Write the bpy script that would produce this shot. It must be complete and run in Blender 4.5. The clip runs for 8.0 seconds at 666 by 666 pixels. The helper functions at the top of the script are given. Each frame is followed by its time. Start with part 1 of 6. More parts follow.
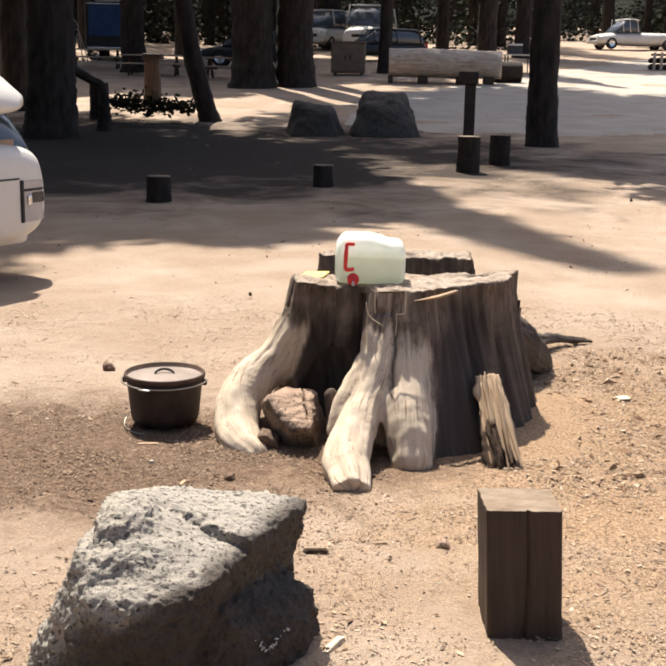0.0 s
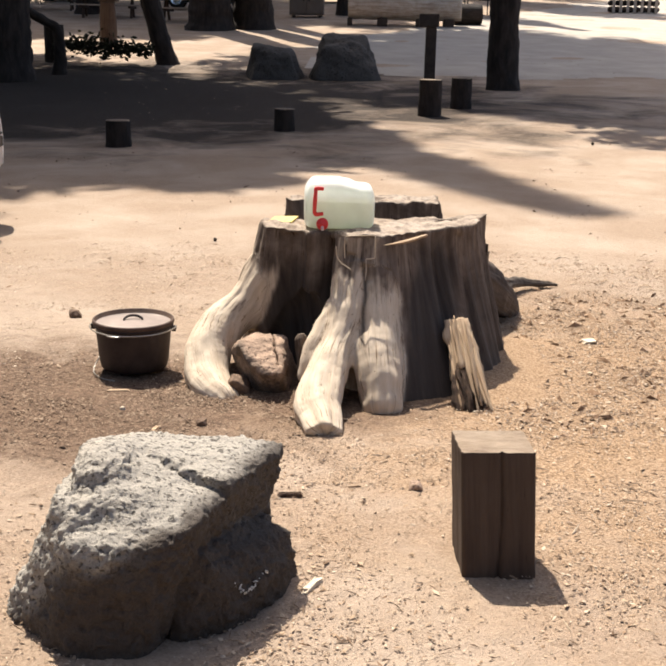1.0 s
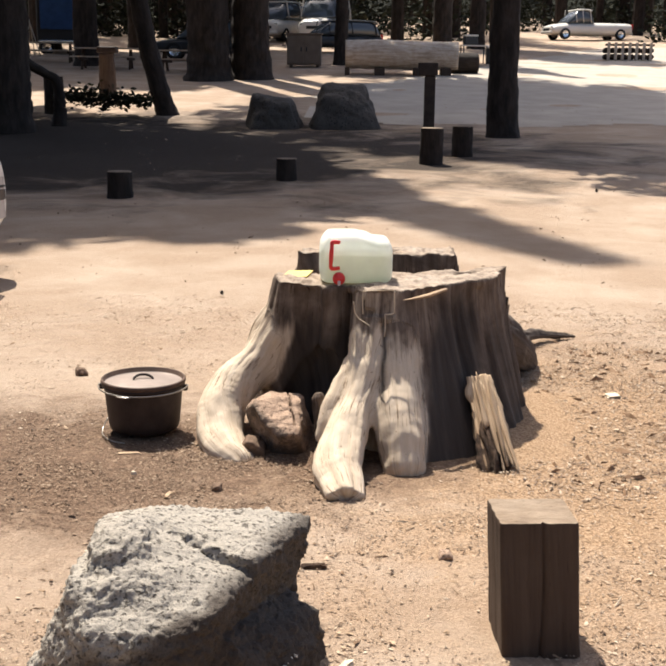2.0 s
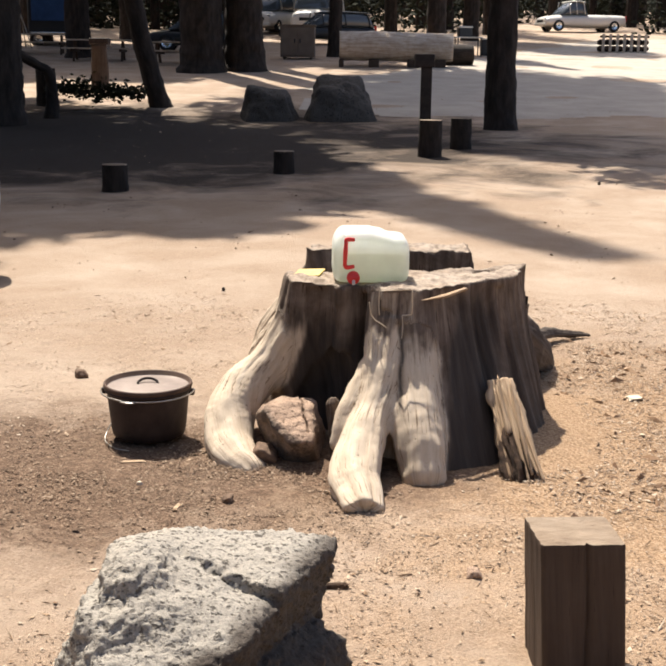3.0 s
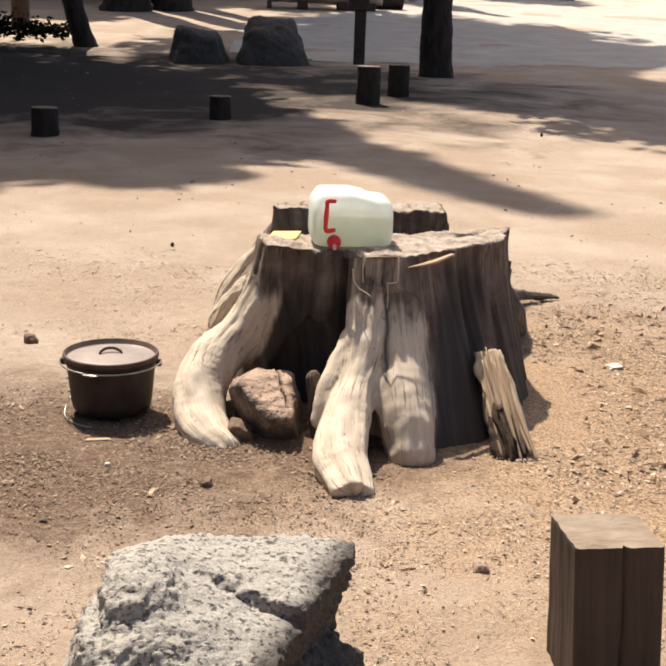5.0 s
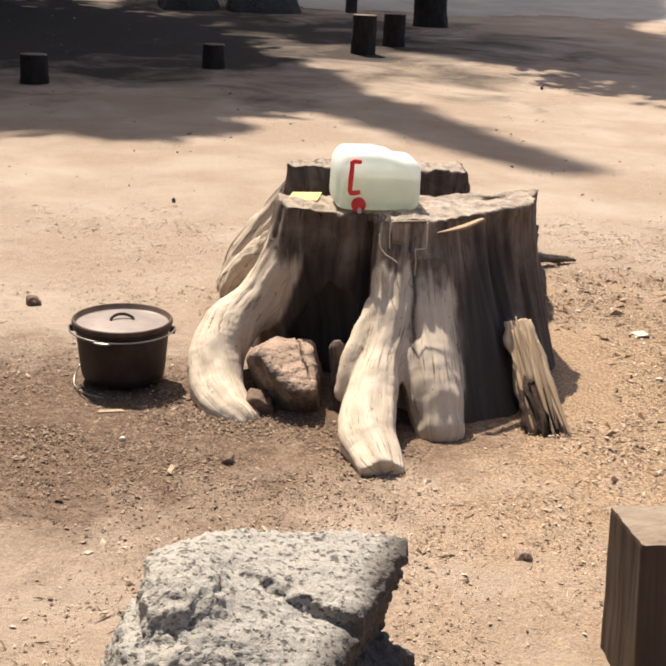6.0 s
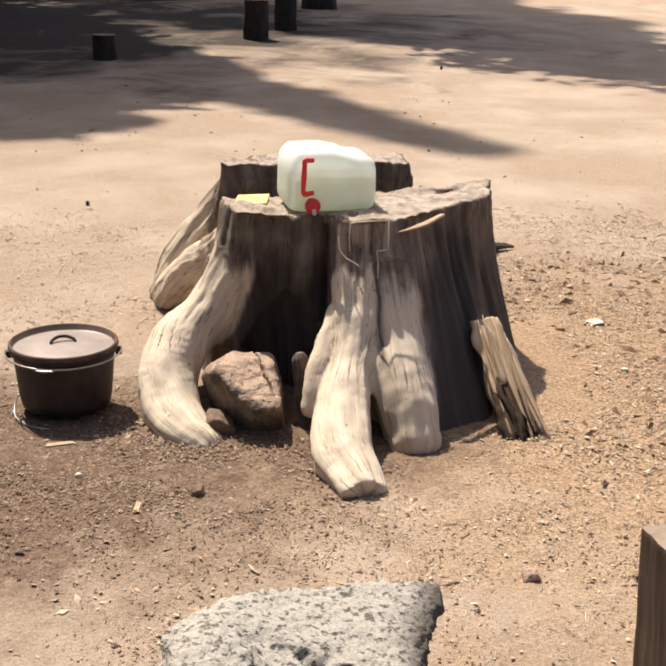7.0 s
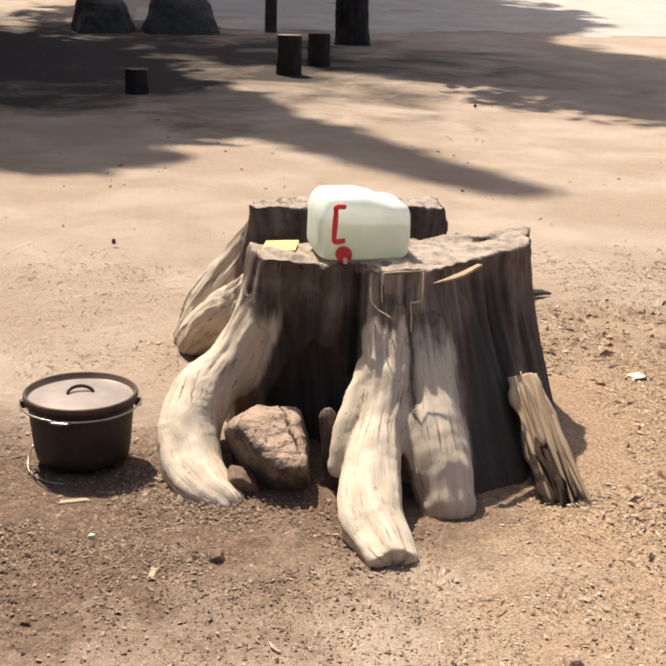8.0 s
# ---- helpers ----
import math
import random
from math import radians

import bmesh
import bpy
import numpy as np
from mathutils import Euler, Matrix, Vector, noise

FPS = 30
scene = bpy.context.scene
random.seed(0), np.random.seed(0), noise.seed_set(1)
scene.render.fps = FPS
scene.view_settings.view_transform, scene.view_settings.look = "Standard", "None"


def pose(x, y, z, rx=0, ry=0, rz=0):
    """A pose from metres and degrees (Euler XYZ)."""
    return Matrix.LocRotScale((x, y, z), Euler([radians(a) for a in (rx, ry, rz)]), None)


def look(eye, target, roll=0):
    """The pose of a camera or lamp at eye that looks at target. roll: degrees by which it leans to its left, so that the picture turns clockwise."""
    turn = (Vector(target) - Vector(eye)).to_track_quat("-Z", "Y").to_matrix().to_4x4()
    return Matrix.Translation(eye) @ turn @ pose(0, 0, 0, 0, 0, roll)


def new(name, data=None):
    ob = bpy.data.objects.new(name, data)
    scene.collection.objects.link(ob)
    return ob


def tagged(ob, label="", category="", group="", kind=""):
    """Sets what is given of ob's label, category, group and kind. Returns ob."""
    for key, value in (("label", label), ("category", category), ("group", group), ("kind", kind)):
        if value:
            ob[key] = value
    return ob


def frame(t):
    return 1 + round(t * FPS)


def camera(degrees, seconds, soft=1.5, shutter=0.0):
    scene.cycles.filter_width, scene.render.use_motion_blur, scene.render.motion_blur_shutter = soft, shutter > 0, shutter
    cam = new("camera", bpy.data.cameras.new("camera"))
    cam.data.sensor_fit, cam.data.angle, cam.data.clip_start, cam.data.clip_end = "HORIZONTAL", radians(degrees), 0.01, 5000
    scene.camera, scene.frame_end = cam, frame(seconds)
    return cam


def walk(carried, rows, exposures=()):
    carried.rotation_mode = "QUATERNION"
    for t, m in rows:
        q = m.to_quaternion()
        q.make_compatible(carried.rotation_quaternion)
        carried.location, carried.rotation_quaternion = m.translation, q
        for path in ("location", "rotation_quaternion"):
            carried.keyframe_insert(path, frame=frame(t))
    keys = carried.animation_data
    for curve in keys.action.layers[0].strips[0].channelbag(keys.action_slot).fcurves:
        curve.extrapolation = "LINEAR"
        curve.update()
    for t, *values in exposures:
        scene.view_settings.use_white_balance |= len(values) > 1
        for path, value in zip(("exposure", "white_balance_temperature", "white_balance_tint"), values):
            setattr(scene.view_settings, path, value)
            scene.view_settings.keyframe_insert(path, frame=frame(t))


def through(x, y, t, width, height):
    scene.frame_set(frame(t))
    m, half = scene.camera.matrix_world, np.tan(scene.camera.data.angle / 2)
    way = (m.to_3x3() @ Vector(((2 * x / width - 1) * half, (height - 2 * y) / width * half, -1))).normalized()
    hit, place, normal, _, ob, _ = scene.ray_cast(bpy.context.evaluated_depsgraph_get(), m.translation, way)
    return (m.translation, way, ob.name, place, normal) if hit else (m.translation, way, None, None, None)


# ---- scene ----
cam = camera(32.4, 8.0, soft=2.25)
PATH = [
    (0, (0.251, -4.868, 1.518), (0.119, -2.921, 1.084), 1.1),
    (0.5, (0.248, -4.883, 1.515), (0.158, -2.943, 1.037), 1.4),
    (1, (0.208, -4.872, 1.515), (0.149, -2.943, 0.99), 1.2),
    (1.2, (0.19, -4.864, 1.51), (0.152, -2.936, 0.979), 1.3),
    (1.5, (0.179, -4.813, 1.503), (0.154, -2.88, 0.989), 1.6),
    (2, (0.119, -4.696, 1.515), (0.062, -2.747, 1.069), 0.7),
    (2.2, (0.091, -4.626, 1.507), (0.028, -2.677, 1.067), 0.31),
    (3.3, (-0.022, -4.448, 1.5), (-0.049, -2.505, 1.027), 0.99),
    (3.5, (-0.066, -4.425, 1.521), (-0.072, -2.486, 1.029), 1.0),
    (4, (-0.14, -4.329, 1.503), (-0.08, -2.421, 0.908), 1.7),
    (4.5, (-0.17, -4.254, 1.507), (-0.081, -2.342, 0.928), 2.3),
    (4.7, (-0.178, -4.231, 1.513), (-0.083, -2.309, 0.966), 2.1),
    (5.8, (-0.305, -3.992, 1.51), (-0.19, -2.087, 0.913), 2.5),
    (6, (-0.336, -3.961, 1.51), (-0.206, -2.067, 0.881), 2.8),
    (6.2, (-0.375, -3.904, 1.513), (-0.207, -2.016, 0.876), 2.84),
    (6.5, (-0.445, -3.811, 1.511), (-0.187, -1.931, 0.88), 2.3),
    (7, (-0.536, -3.683, 1.51), (-0.223, -1.818, 0.86), 1.3),
    (7.2, (-0.555, -3.67, 1.518), (-0.276, -1.801, 0.865), 0.86),
    (7.5, (-0.566, -3.605, 1.52), (-0.33, -1.724, 0.885), 0.8),
    (8, (-0.513, -3.489, 1.515), (-0.247, -1.599, 0.918), 1.8),
]
walk(cam, [(t, look(eye, target, roll)) for t, eye, target, roll in PATH], [(0, 1.12), (2, 1.09), (4.5, 1.03), (8, 0.97)])

# ---- world, sun and exposure ----
SUN = Vector((-0.24, 0.535, 1.0)).normalized()
world = bpy.data.worlds.new("sky")
scene.world = world
world.use_nodes = True
wn = world.node_tree
wn.nodes.clear()
sky = wn.nodes.new("ShaderNodeTexSky")
sky.sky_type = "NISHITA"
sky.sun_disc = False
sky.air_density, sky.dust_density, sky.ozone_density = 0.7, 3.0, 0.4
sky.sun_elevation = math.asin(SUN.z)
sky.sun_rotation = math.atan2(SUN.x, SUN.y)
back = wn.nodes.new("ShaderNodeBackground")
back.inputs["Strength"].default_value = 0.12
wout = wn.nodes.new("ShaderNodeOutputWorld")
wn.links.new(sky.outputs[0], back.inputs[0])
wn.links.new(back.outputs[0], wout.inputs[0])
lamp = bpy.data.lights.new("sun", "SUN")
lamp.energy, lamp.angle, lamp.color = 4.6, radians(0.55), (1.0, 0.945, 0.86)
new("sun", lamp).matrix_world = look(tuple(SUN * 60), (0, 0, 0))


# ---- materials ----
def shader(name):
    m = bpy.data.materials.new(name)
    m.use_nodes = True
    t = m.node_tree
    p = t.nodes["Principled BSDF"]
    p.inputs["Specular IOR Level"].default_value = 0.25
    return m, t, p


def coords(t, kind, scale):
    tc = t.nodes.new("ShaderNodeTexCoord")
    mp = t.nodes.new("ShaderNodeMapping")
    mp.inputs["Scale"].default_value = scale
    t.links.new(tc.outputs[kind], mp.inputs[0])
    return mp.outputs[0]


def noise_node(t, vec, scale, detail=6.0, rough=0.6, warp=0.0):
    n = t.nodes.new("ShaderNodeTexNoise")
    n.inputs["Scale"].default_value = scale
    n.inputs["Detail"].default_value = detail
    n.inputs["Roughness"].default_value = rough
    n.inputs["Distortion"].default_value = warp
    t.links.new(vec, n.inputs["Vector"])
    return n.outputs["Fac"]


def ramp(t, fac, *stops):
    r = t.nodes.new("ShaderNodeValToRGB")
    e = r.color_ramp.elements
    while len(e) < len(stops):
        e.new(0.5)
    for el, (at, c) in zip(e, stops):
        el.position = at
        el.color = (*c, 1) if len(c) == 3 else c
    t.links.new(fac, r.inputs[0])
    return r.outputs[0]


def mix(t, fac, a, b, kind="MIX"):
    n = t.nodes.new("ShaderNodeMix")
    n.data_type, n.blend_type = "RGBA", kind
    for value, at in ((fac, 0), (a, 6), (b, 7)):
        if isinstance(value, (int, float)):
            n.inputs[at].default_value = value
        elif isinstance(value, tuple):
            n.inputs[at].default_value = (*value, 1)
        else:
            t.links.new(value, n.inputs[at])
    return n.outputs[2]


def relief(t, p, height, strength, distance):
    b = t.nodes.new("ShaderNodeBump")
    b.inputs["Strength"].default_value = strength
    b.inputs["Distance"].default_value = distance
    t.links.new(height, b.inputs["Height"])
    t.links.new(b.outputs[0], p.inputs["Normal"])


def mat_plain(name, colour, rough=0.6, metal=0.0, var=0.25, scale=8.0, bump=0.15, dist=0.004, kind="Object"):
    """A painted or moulded surface with slight mottling and fine relief."""
    m, t, p = shader(name)
    v = coords(t, kind, (1, 1, 1))
    n = noise_node(t, v, scale)
    n2 = noise_node(t, v, scale * 9, 3)
    dark = tuple(c * (1 - var) for c in colour)
    lite = tuple(min(1, c * (1 + var)) for c in colour)
    c = ramp(t, n, (0.3, dark), (0.7, lite))
    t.links.new(c, p.inputs["Base Color"])
    p.inputs["Roughness"].default_value = rough
    p.inputs["Metallic"].default_value = metal
    relief(t, p, n2, bump, dist)
    return m


def mat_wood(name, dark, mid, lite, along=1.0, across=26.0, worn=0.5, bump=0.6, crack=0.35):
    """Weathered wood; the grain runs along v of the mesh's UV map, in metres."""
    m, t, p = shader(name)
    v = coords(t, "UV", (across, along, 1))
    big = coords(t, "Object", (1, 1, 1))
    grain = noise_node(t, v, 1.6, 9, 0.68, 0.35)
    fine = noise_node(t, v, 7.0, 4, 0.6)
    patch = noise_node(t, big, 5.5, 5, 0.6, 0.4)
    c = ramp(t, grain, (0.28, dark), (0.45, mid), (0.68, lite))
    c2 = mix(t, ramp(t, patch, (0.38, (0, 0, 0)), (0.62, (1, 1, 1))), c, mix(t, 1.0, c, tuple(0.55 + 0.1 * i for i in range(3))[::-1], "MULTIPLY"))
    c3 = mix(t, worn, c, c2)
    cracks = ramp(t, fine, (0.29, (crack, crack * 0.9, crack * 0.8)), (0.36, (1, 1, 1)))
    t.links.new(mix(t, 1.0, c3, cracks, "MULTIPLY"), p.inputs["Base Color"])
    p.inputs["Roughness"].default_value = 0.85
    relief(t, p, mix(t, 0.35, grain, fine), bump, 0.012)
    return m


def mat_stump():
    """Stump wood: dark furrowed trunk, weathered to cream where the roots lie bare (mesh value "bleach")."""
    m, t, p = shader("weathered_stump_wood")
    v = coords(t, "UV", (15, 1.0, 1))
    big = coords(t, "Object", (1, 1, 1))
    grain = noise_node(t, v, 1.6, 9, 0.68, 0.35)
    fine = noise_node(t, v, 7.0, 4, 0.6)
    patch = noise_node(t, big, 6.0, 5, 0.65, 0.6)
    speck = noise_node(t, big, 42.0, 3, 0.6)
    old = ramp(t, grain, (0.28, (0.072, 0.050, 0.036)), (0.47, (0.148, 0.108, 0.080)), (0.70, (0.27, 0.212, 0.162)))
    old = mix(t, ramp(t, patch, (0.40, (0.75, 0.75, 0.75)), (0.62, (0, 0, 0))), old, mix(t, 1.0, old, (0.40, 0.36, 0.33), "MULTIPLY"))
    pale = ramp(t, grain, (0.24, (0.29, 0.198, 0.122)), (0.42, (0.52, 0.41, 0.295)), (0.66, (0.66, 0.545, 0.41)))
    pale = mix(t, ramp(t, patch, (0.42, (0.35, 0.35, 0.35)), (0.60, (0, 0, 0))), pale, (0.40, 0.32, 0.24))
    pale = mix(t, ramp(t, speck, (0.26, (0.8, 0.8, 0.8)), (0.33, (0, 0, 0))), pale, (0.14, 0.09, 0.06))
    at = t.nodes.new("ShaderNodeAttribute")
    at.attribute_name = "bleach"
    edge = t.nodes.new("ShaderNodeMath")
    edge.operation = "MULTIPLY_ADD"
    edge.inputs[1].default_value = 0.9
    t.links.new(grain, edge.inputs[0])
    t.links.new(at.outputs["Fac"], edge.inputs[2])
    c = mix(t, ramp(t, edge.outputs[0], (0.62, (0, 0, 0)), (1.0, (1, 1, 1))), old, pale)
    cracks = ramp(t, fine, (0.32, (0.30, 0.235, 0.18)), (0.41, (1, 1, 1)))
    c = mix(t, 1.0, c, cracks, "MULTIPLY")
    # shade and the seam's dark line, painted over the wood from a mesh value
    dark_node = t.nodes.new("ShaderNodeAttribute")
    dark_node.attribute_name = "shade_dark"
    c = mix(t, dark_node.outputs["Fac"], c, ramp(t, grain, (0.35, (0.028, 0.021, 0.017)), (0.7, (0.078, 0.060, 0.047))))
    t.links.new(c, p.inputs["Base Color"])
    p.inputs["Roughness"].default_value = 0.85
    relief(t, p, mix(t, 0.35, grain, fine), 0.6, 0.010)
    return m


def mat_granite(name, base, dark, fleck=0.35, scale=1.0, tint=(0.42, 0.36, 0.28), shade_ways=None, speckle=0.0):
    m, t, p = shader(name)
    v = coords(t, "Object", (scale, scale, scale))
    grain = noise_node(t, v, 150, 3, 0.7)
    spot = noise_node(t, v, 80, 2, 0.5)
    blot = noise_node(t, v, 5, 5, 0.6, 0.5)
    c = ramp(t, grain, (0.33, tuple(0.5 * x + 0.5 * y for x, y in zip(dark, base))), (0.47, base), (0.66, tuple(min(1, x * 1.2) for x in base)))
    pits = ramp(t, spot, (0.26, (0, 0, 0)), (0.46, (1, 1, 1)))
    c = mix(t, ramp(t, spot, (0.32 + speckle, (0.85, 0.85, 0.85)), (0.41 + speckle, (0, 0, 0))), c, dark)
    c = mix(t, ramp(t, blot, (0.5, (0, 0, 0)), (0.72, (fleck, fleck, fleck))), c, tint)
    if shade_ways:
        # shade painted dark brown on flanks, ragged borders: directions and where they start
        for way, start in shade_ways:
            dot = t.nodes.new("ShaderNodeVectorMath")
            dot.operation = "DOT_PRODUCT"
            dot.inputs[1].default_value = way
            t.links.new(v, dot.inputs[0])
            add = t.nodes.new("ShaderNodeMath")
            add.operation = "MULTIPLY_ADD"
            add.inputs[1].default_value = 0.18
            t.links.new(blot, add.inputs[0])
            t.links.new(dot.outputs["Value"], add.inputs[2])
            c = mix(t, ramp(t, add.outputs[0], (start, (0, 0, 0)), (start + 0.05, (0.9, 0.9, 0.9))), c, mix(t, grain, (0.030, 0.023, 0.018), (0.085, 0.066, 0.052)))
    t.links.new(c, p.inputs["Base Color"])
    p.inputs["Roughness"].default_value = 0.9
    crust = noise_node(t, v, 42, 5, 0.7, 0.3)
    relief(t, p, mix(t, 0.6, mix(t, 0.3, pits, grain), crust), 0.8, 0.014)
    return m


def mat_ground():
    m, t, p = shader("sandy_dirt")
    v = coords(t, "Object", (1, 1, 1))
    fine = noise_node(t, v, 95, 5, 0.75)
    grit = noise_node(t, v, 260, 2, 0.6)
    mid = noise_node(t, v, 9, 6, 0.65, 0.3)
    wide = noise_node(t, v, 0.9, 5, 0.6, 0.4)
    c = ramp(t, fine, (0.30, (0.135, 0.089, 0.057)), (0.47, (0.305, 0.216, 0.147)), (0.7, (0.47, 0.36, 0.262)))
    c = mix(t, ramp(t, mid, (0.40, (0.72, 0.72, 0.72)), (0.66, (0, 0, 0))), c, (0.30, 0.212, 0.145))
    pale = ramp(t, wide, (0.42, (0, 0, 0)), (0.66, (0.75, 0.75, 0.75)))
    c = mix(t, pale, c, mix(t, grit, (0.36, 0.273, 0.20), (0.49, 0.392, 0.30)))
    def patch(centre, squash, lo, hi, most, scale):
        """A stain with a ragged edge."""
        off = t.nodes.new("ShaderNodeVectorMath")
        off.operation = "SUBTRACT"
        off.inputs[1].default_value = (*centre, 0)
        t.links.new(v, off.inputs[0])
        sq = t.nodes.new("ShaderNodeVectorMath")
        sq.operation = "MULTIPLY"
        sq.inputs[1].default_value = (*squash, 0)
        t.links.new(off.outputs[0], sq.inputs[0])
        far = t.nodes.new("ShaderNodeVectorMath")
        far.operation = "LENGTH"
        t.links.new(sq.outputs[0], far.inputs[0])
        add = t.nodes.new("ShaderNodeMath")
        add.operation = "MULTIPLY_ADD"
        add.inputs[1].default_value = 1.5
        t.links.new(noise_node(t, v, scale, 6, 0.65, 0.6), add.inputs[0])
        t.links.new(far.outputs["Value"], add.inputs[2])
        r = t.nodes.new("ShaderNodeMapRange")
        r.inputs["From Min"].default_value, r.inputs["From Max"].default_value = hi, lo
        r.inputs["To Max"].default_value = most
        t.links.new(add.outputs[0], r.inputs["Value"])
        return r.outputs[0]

    # bark litter beside the stump, damp trodden soil round the pot, needle duff deepened with tree shade
    bark = ramp(t, fine, (0.32, (0.10, 0.056, 0.028)), (0.48, (0.29, 0.180, 0.098)), (0.70, (0.52, 0.37, 0.235)))
    c = mix(t, patch((1.15, -0.10), (0.72, 0.52), 1.2, 1.95, 0.9, 3.0), c, bark)
    soil = ramp(t, mix(t, 0.5, fine, noise_node(t, v, 26, 5, 0.7, 0.5)), (0.36, (0.045, 0.024, 0.014)), (0.5, (0.128, 0.076, 0.046)), (0.64, (0.26, 0.172, 0.112)))
    c = mix(t, patch((-1.08, -0.42), (0.74, 1.15), 1.30, 1.95, 0.92, 5.0), c, soil)
    c = mix(t, patch((0.10, -0.30), (1.7, 2.1), 1.35, 1.8, 0.7, 6.0), c, soil)
    # needle litter taken nearly black, so its colour carries the tree shade too
    shaded_duff = ramp(t, fine, (0.30, (0.010, 0.007, 0.005)), (0.5, (0.027, 0.018, 0.012)), (0.75, (0.09, 0.058, 0.036)))
    c = mix(t, patch((-5.6, 15.4), (0.10, 0.135), 1.40, 1.85, 0.96, 0.7), c, shaded_duff)
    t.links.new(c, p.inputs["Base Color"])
    p.inputs["Roughness"].default_value = 0.95
    clod = noise_node(t, v, 30, 4, 0.6, 0.4)
    relief(t, p, mix(t, 0.55, mix(t, 0.5, fine, grit), mix(t, 0.4, clod, mid)), 1.0, 0.026)
    return m


def mat_leaf(name, a, b, through=0.25, rough=0.6):
    m, t, p = shader(name)
    g = t.nodes.new("ShaderNodeNewGeometry")
    c = ramp(t, g.outputs["Random Per Island"], (0.0, a), (1.0, b))
    t.links.new(c, p.inputs["Base Color"])
    p.inputs["Roughness"].default_value = rough
    p.inputs["Specular IOR Level"].default_value = 0.25 * (1.6 - rough)
    tr = t.nodes.new("ShaderNodeBsdfTranslucent")
    t.links.new(c, tr.inputs[0])
    ms = t.nodes.new("ShaderNodeMixShader")
    ms.inputs[0].default_value = through
    t.links.new(p.outputs[0], ms.inputs[1])
    t.links.new(tr.outputs[0], ms.inputs[2])
    t.links.new(ms.outputs[0], t.nodes["Material Output"].inputs[0])
    return m


def mat_island(name, stops, rough=0.9):
    """Loose bits, each with a colour of its own."""
    m, t, p = shader(name)
    g = t.nodes.new("ShaderNodeNewGeometry")
    t.links.new(ramp(t, g.outputs["Random Per Island"], *stops), p.inputs["Base Color"])
    p.inputs["Roughness"].default_value = rough
    return m


def mat_glass(name, tint=(0.06, 0.07, 0.08)):
    m, t, p = shader(name)
    p.inputs["Base Color"].default_value = (*tint, 1)
    p.inputs["Roughness"].default_value = 0.06
    p.inputs["Specular IOR Level"].default_value = 0.6
    return m


def mat_plastic_clear(name, colour, clear=0.3, through=0.55, gloss=0.06):
    """Milky translucent plastic that glows when the sun stands behind it."""
    m, t, p = shader(name)
    t.nodes.remove(p)
    d = t.nodes.new("ShaderNodeBsdfDiffuse")
    tr = t.nodes.new("ShaderNodeBsdfTranslucent")
    tp = t.nodes.new("ShaderNodeBsdfTransparent")
    gl = t.nodes.new("ShaderNodeBsdfGlossy")
    gl.inputs["Roughness"].default_value = 0.22
    v = coords(t, "Object", (1, 1, 1))
    c = ramp(t, noise_node(t, v, 14, 4), (0.3, tuple(x * 0.9 for x in colour)), (0.7, colour))
    for n in (d, tr, tp):
        t.links.new(c, n.inputs[0])
    last = d.outputs[0]
    for n, f in ((tr, through), (tp, clear), (gl, gloss)):
        ms = t.nodes.new("ShaderNodeMixShader")
        ms.inputs[0].default_value = f
        t.links.new(last, ms.inputs[1])
        t.links.new(n.outputs[0], ms.inputs[2])
        last = ms.outputs[0]
    t.links.new(last, t.nodes["Material Output"].inputs[0])
    return m


GROUND = mat_ground()
WOOD_OLD = mat_stump()
WOOD_PALE = mat_wood("sun_bleached_root_wood", (0.30, 0.225, 0.15), (0.56, 0.46, 0.34), (0.68, 0.59, 0.46), worn=0.3, crack=0.5)
WOOD_TOP = mat_wood("sawn_stump_top", (0.085, 0.058, 0.042), (0.25, 0.195, 0.148), (0.42, 0.345, 0.27), along=9.0, across=13.0, bump=0.9)
WOOD_SPLIT = mat_wood("splintered_wood", (0.13, 0.075, 0.042), (0.40, 0.28, 0.175), (0.58, 0.44, 0.30), across=44.0, bump=0.9)
WOOD_BLOCK = mat_wood("brown_timber", (0.046, 0.030, 0.021), (0.066, 0.044, 0.031), (0.092, 0.063, 0.045), across=18.0, bump=0.35)
WOOD_END = mat_wood("timber_end_grain", (0.13, 0.093, 0.065), (0.215, 0.162, 0.115), (0.30, 0.235, 0.17), along=16.0, across=6.0)
WOOD_LOG = mat_wood("bare_log_wood", (0.22, 0.165, 0.125), (0.44, 0.36, 0.285), (0.60, 0.52, 0.43), across=9.0)
BARK = mat_wood("pine_bark", (0.008, 0.006, 0.005), (0.022, 0.016, 0.012), (0.048, 0.035, 0.027), across=5.0, along=1.2, bump=1.0)
# boulder faces turned from the sun carry painted shade
GRANITE = mat_granite("pale_granite", (0.290, 0.258, 0.213), (0.060, 0.050, 0.041), speckle=0.035, shade_ways=(((0.60, -0.65, -0.60), 0.05), ((0.93, -0.36, -0.25), 0.14), ((-0.1, -0.8, -0.6), 0.15)))
GRANITE_FAR = mat_granite("grey_granite", (0.075, 0.063, 0.052), (0.022, 0.019, 0.016), scale=0.35, tint=(0.03, 0.025, 0.02))
BARK_STONE = mat_plain("dark_crumbly_bark", (0.085, 0.050, 0.031), 0.9, 0, 0.65, 42, 1.0, 0.012)
POST_DARK = mat_plain("dark_stained_post", (0.055, 0.038, 0.028), 0.8, 0, 0.35, 5, 0.4)
RED_STONE = mat_granite("reddish_stone", (0.34, 0.235, 0.165), (0.14, 0.09, 0.06), tint=(0.33, 0.19, 0.11))
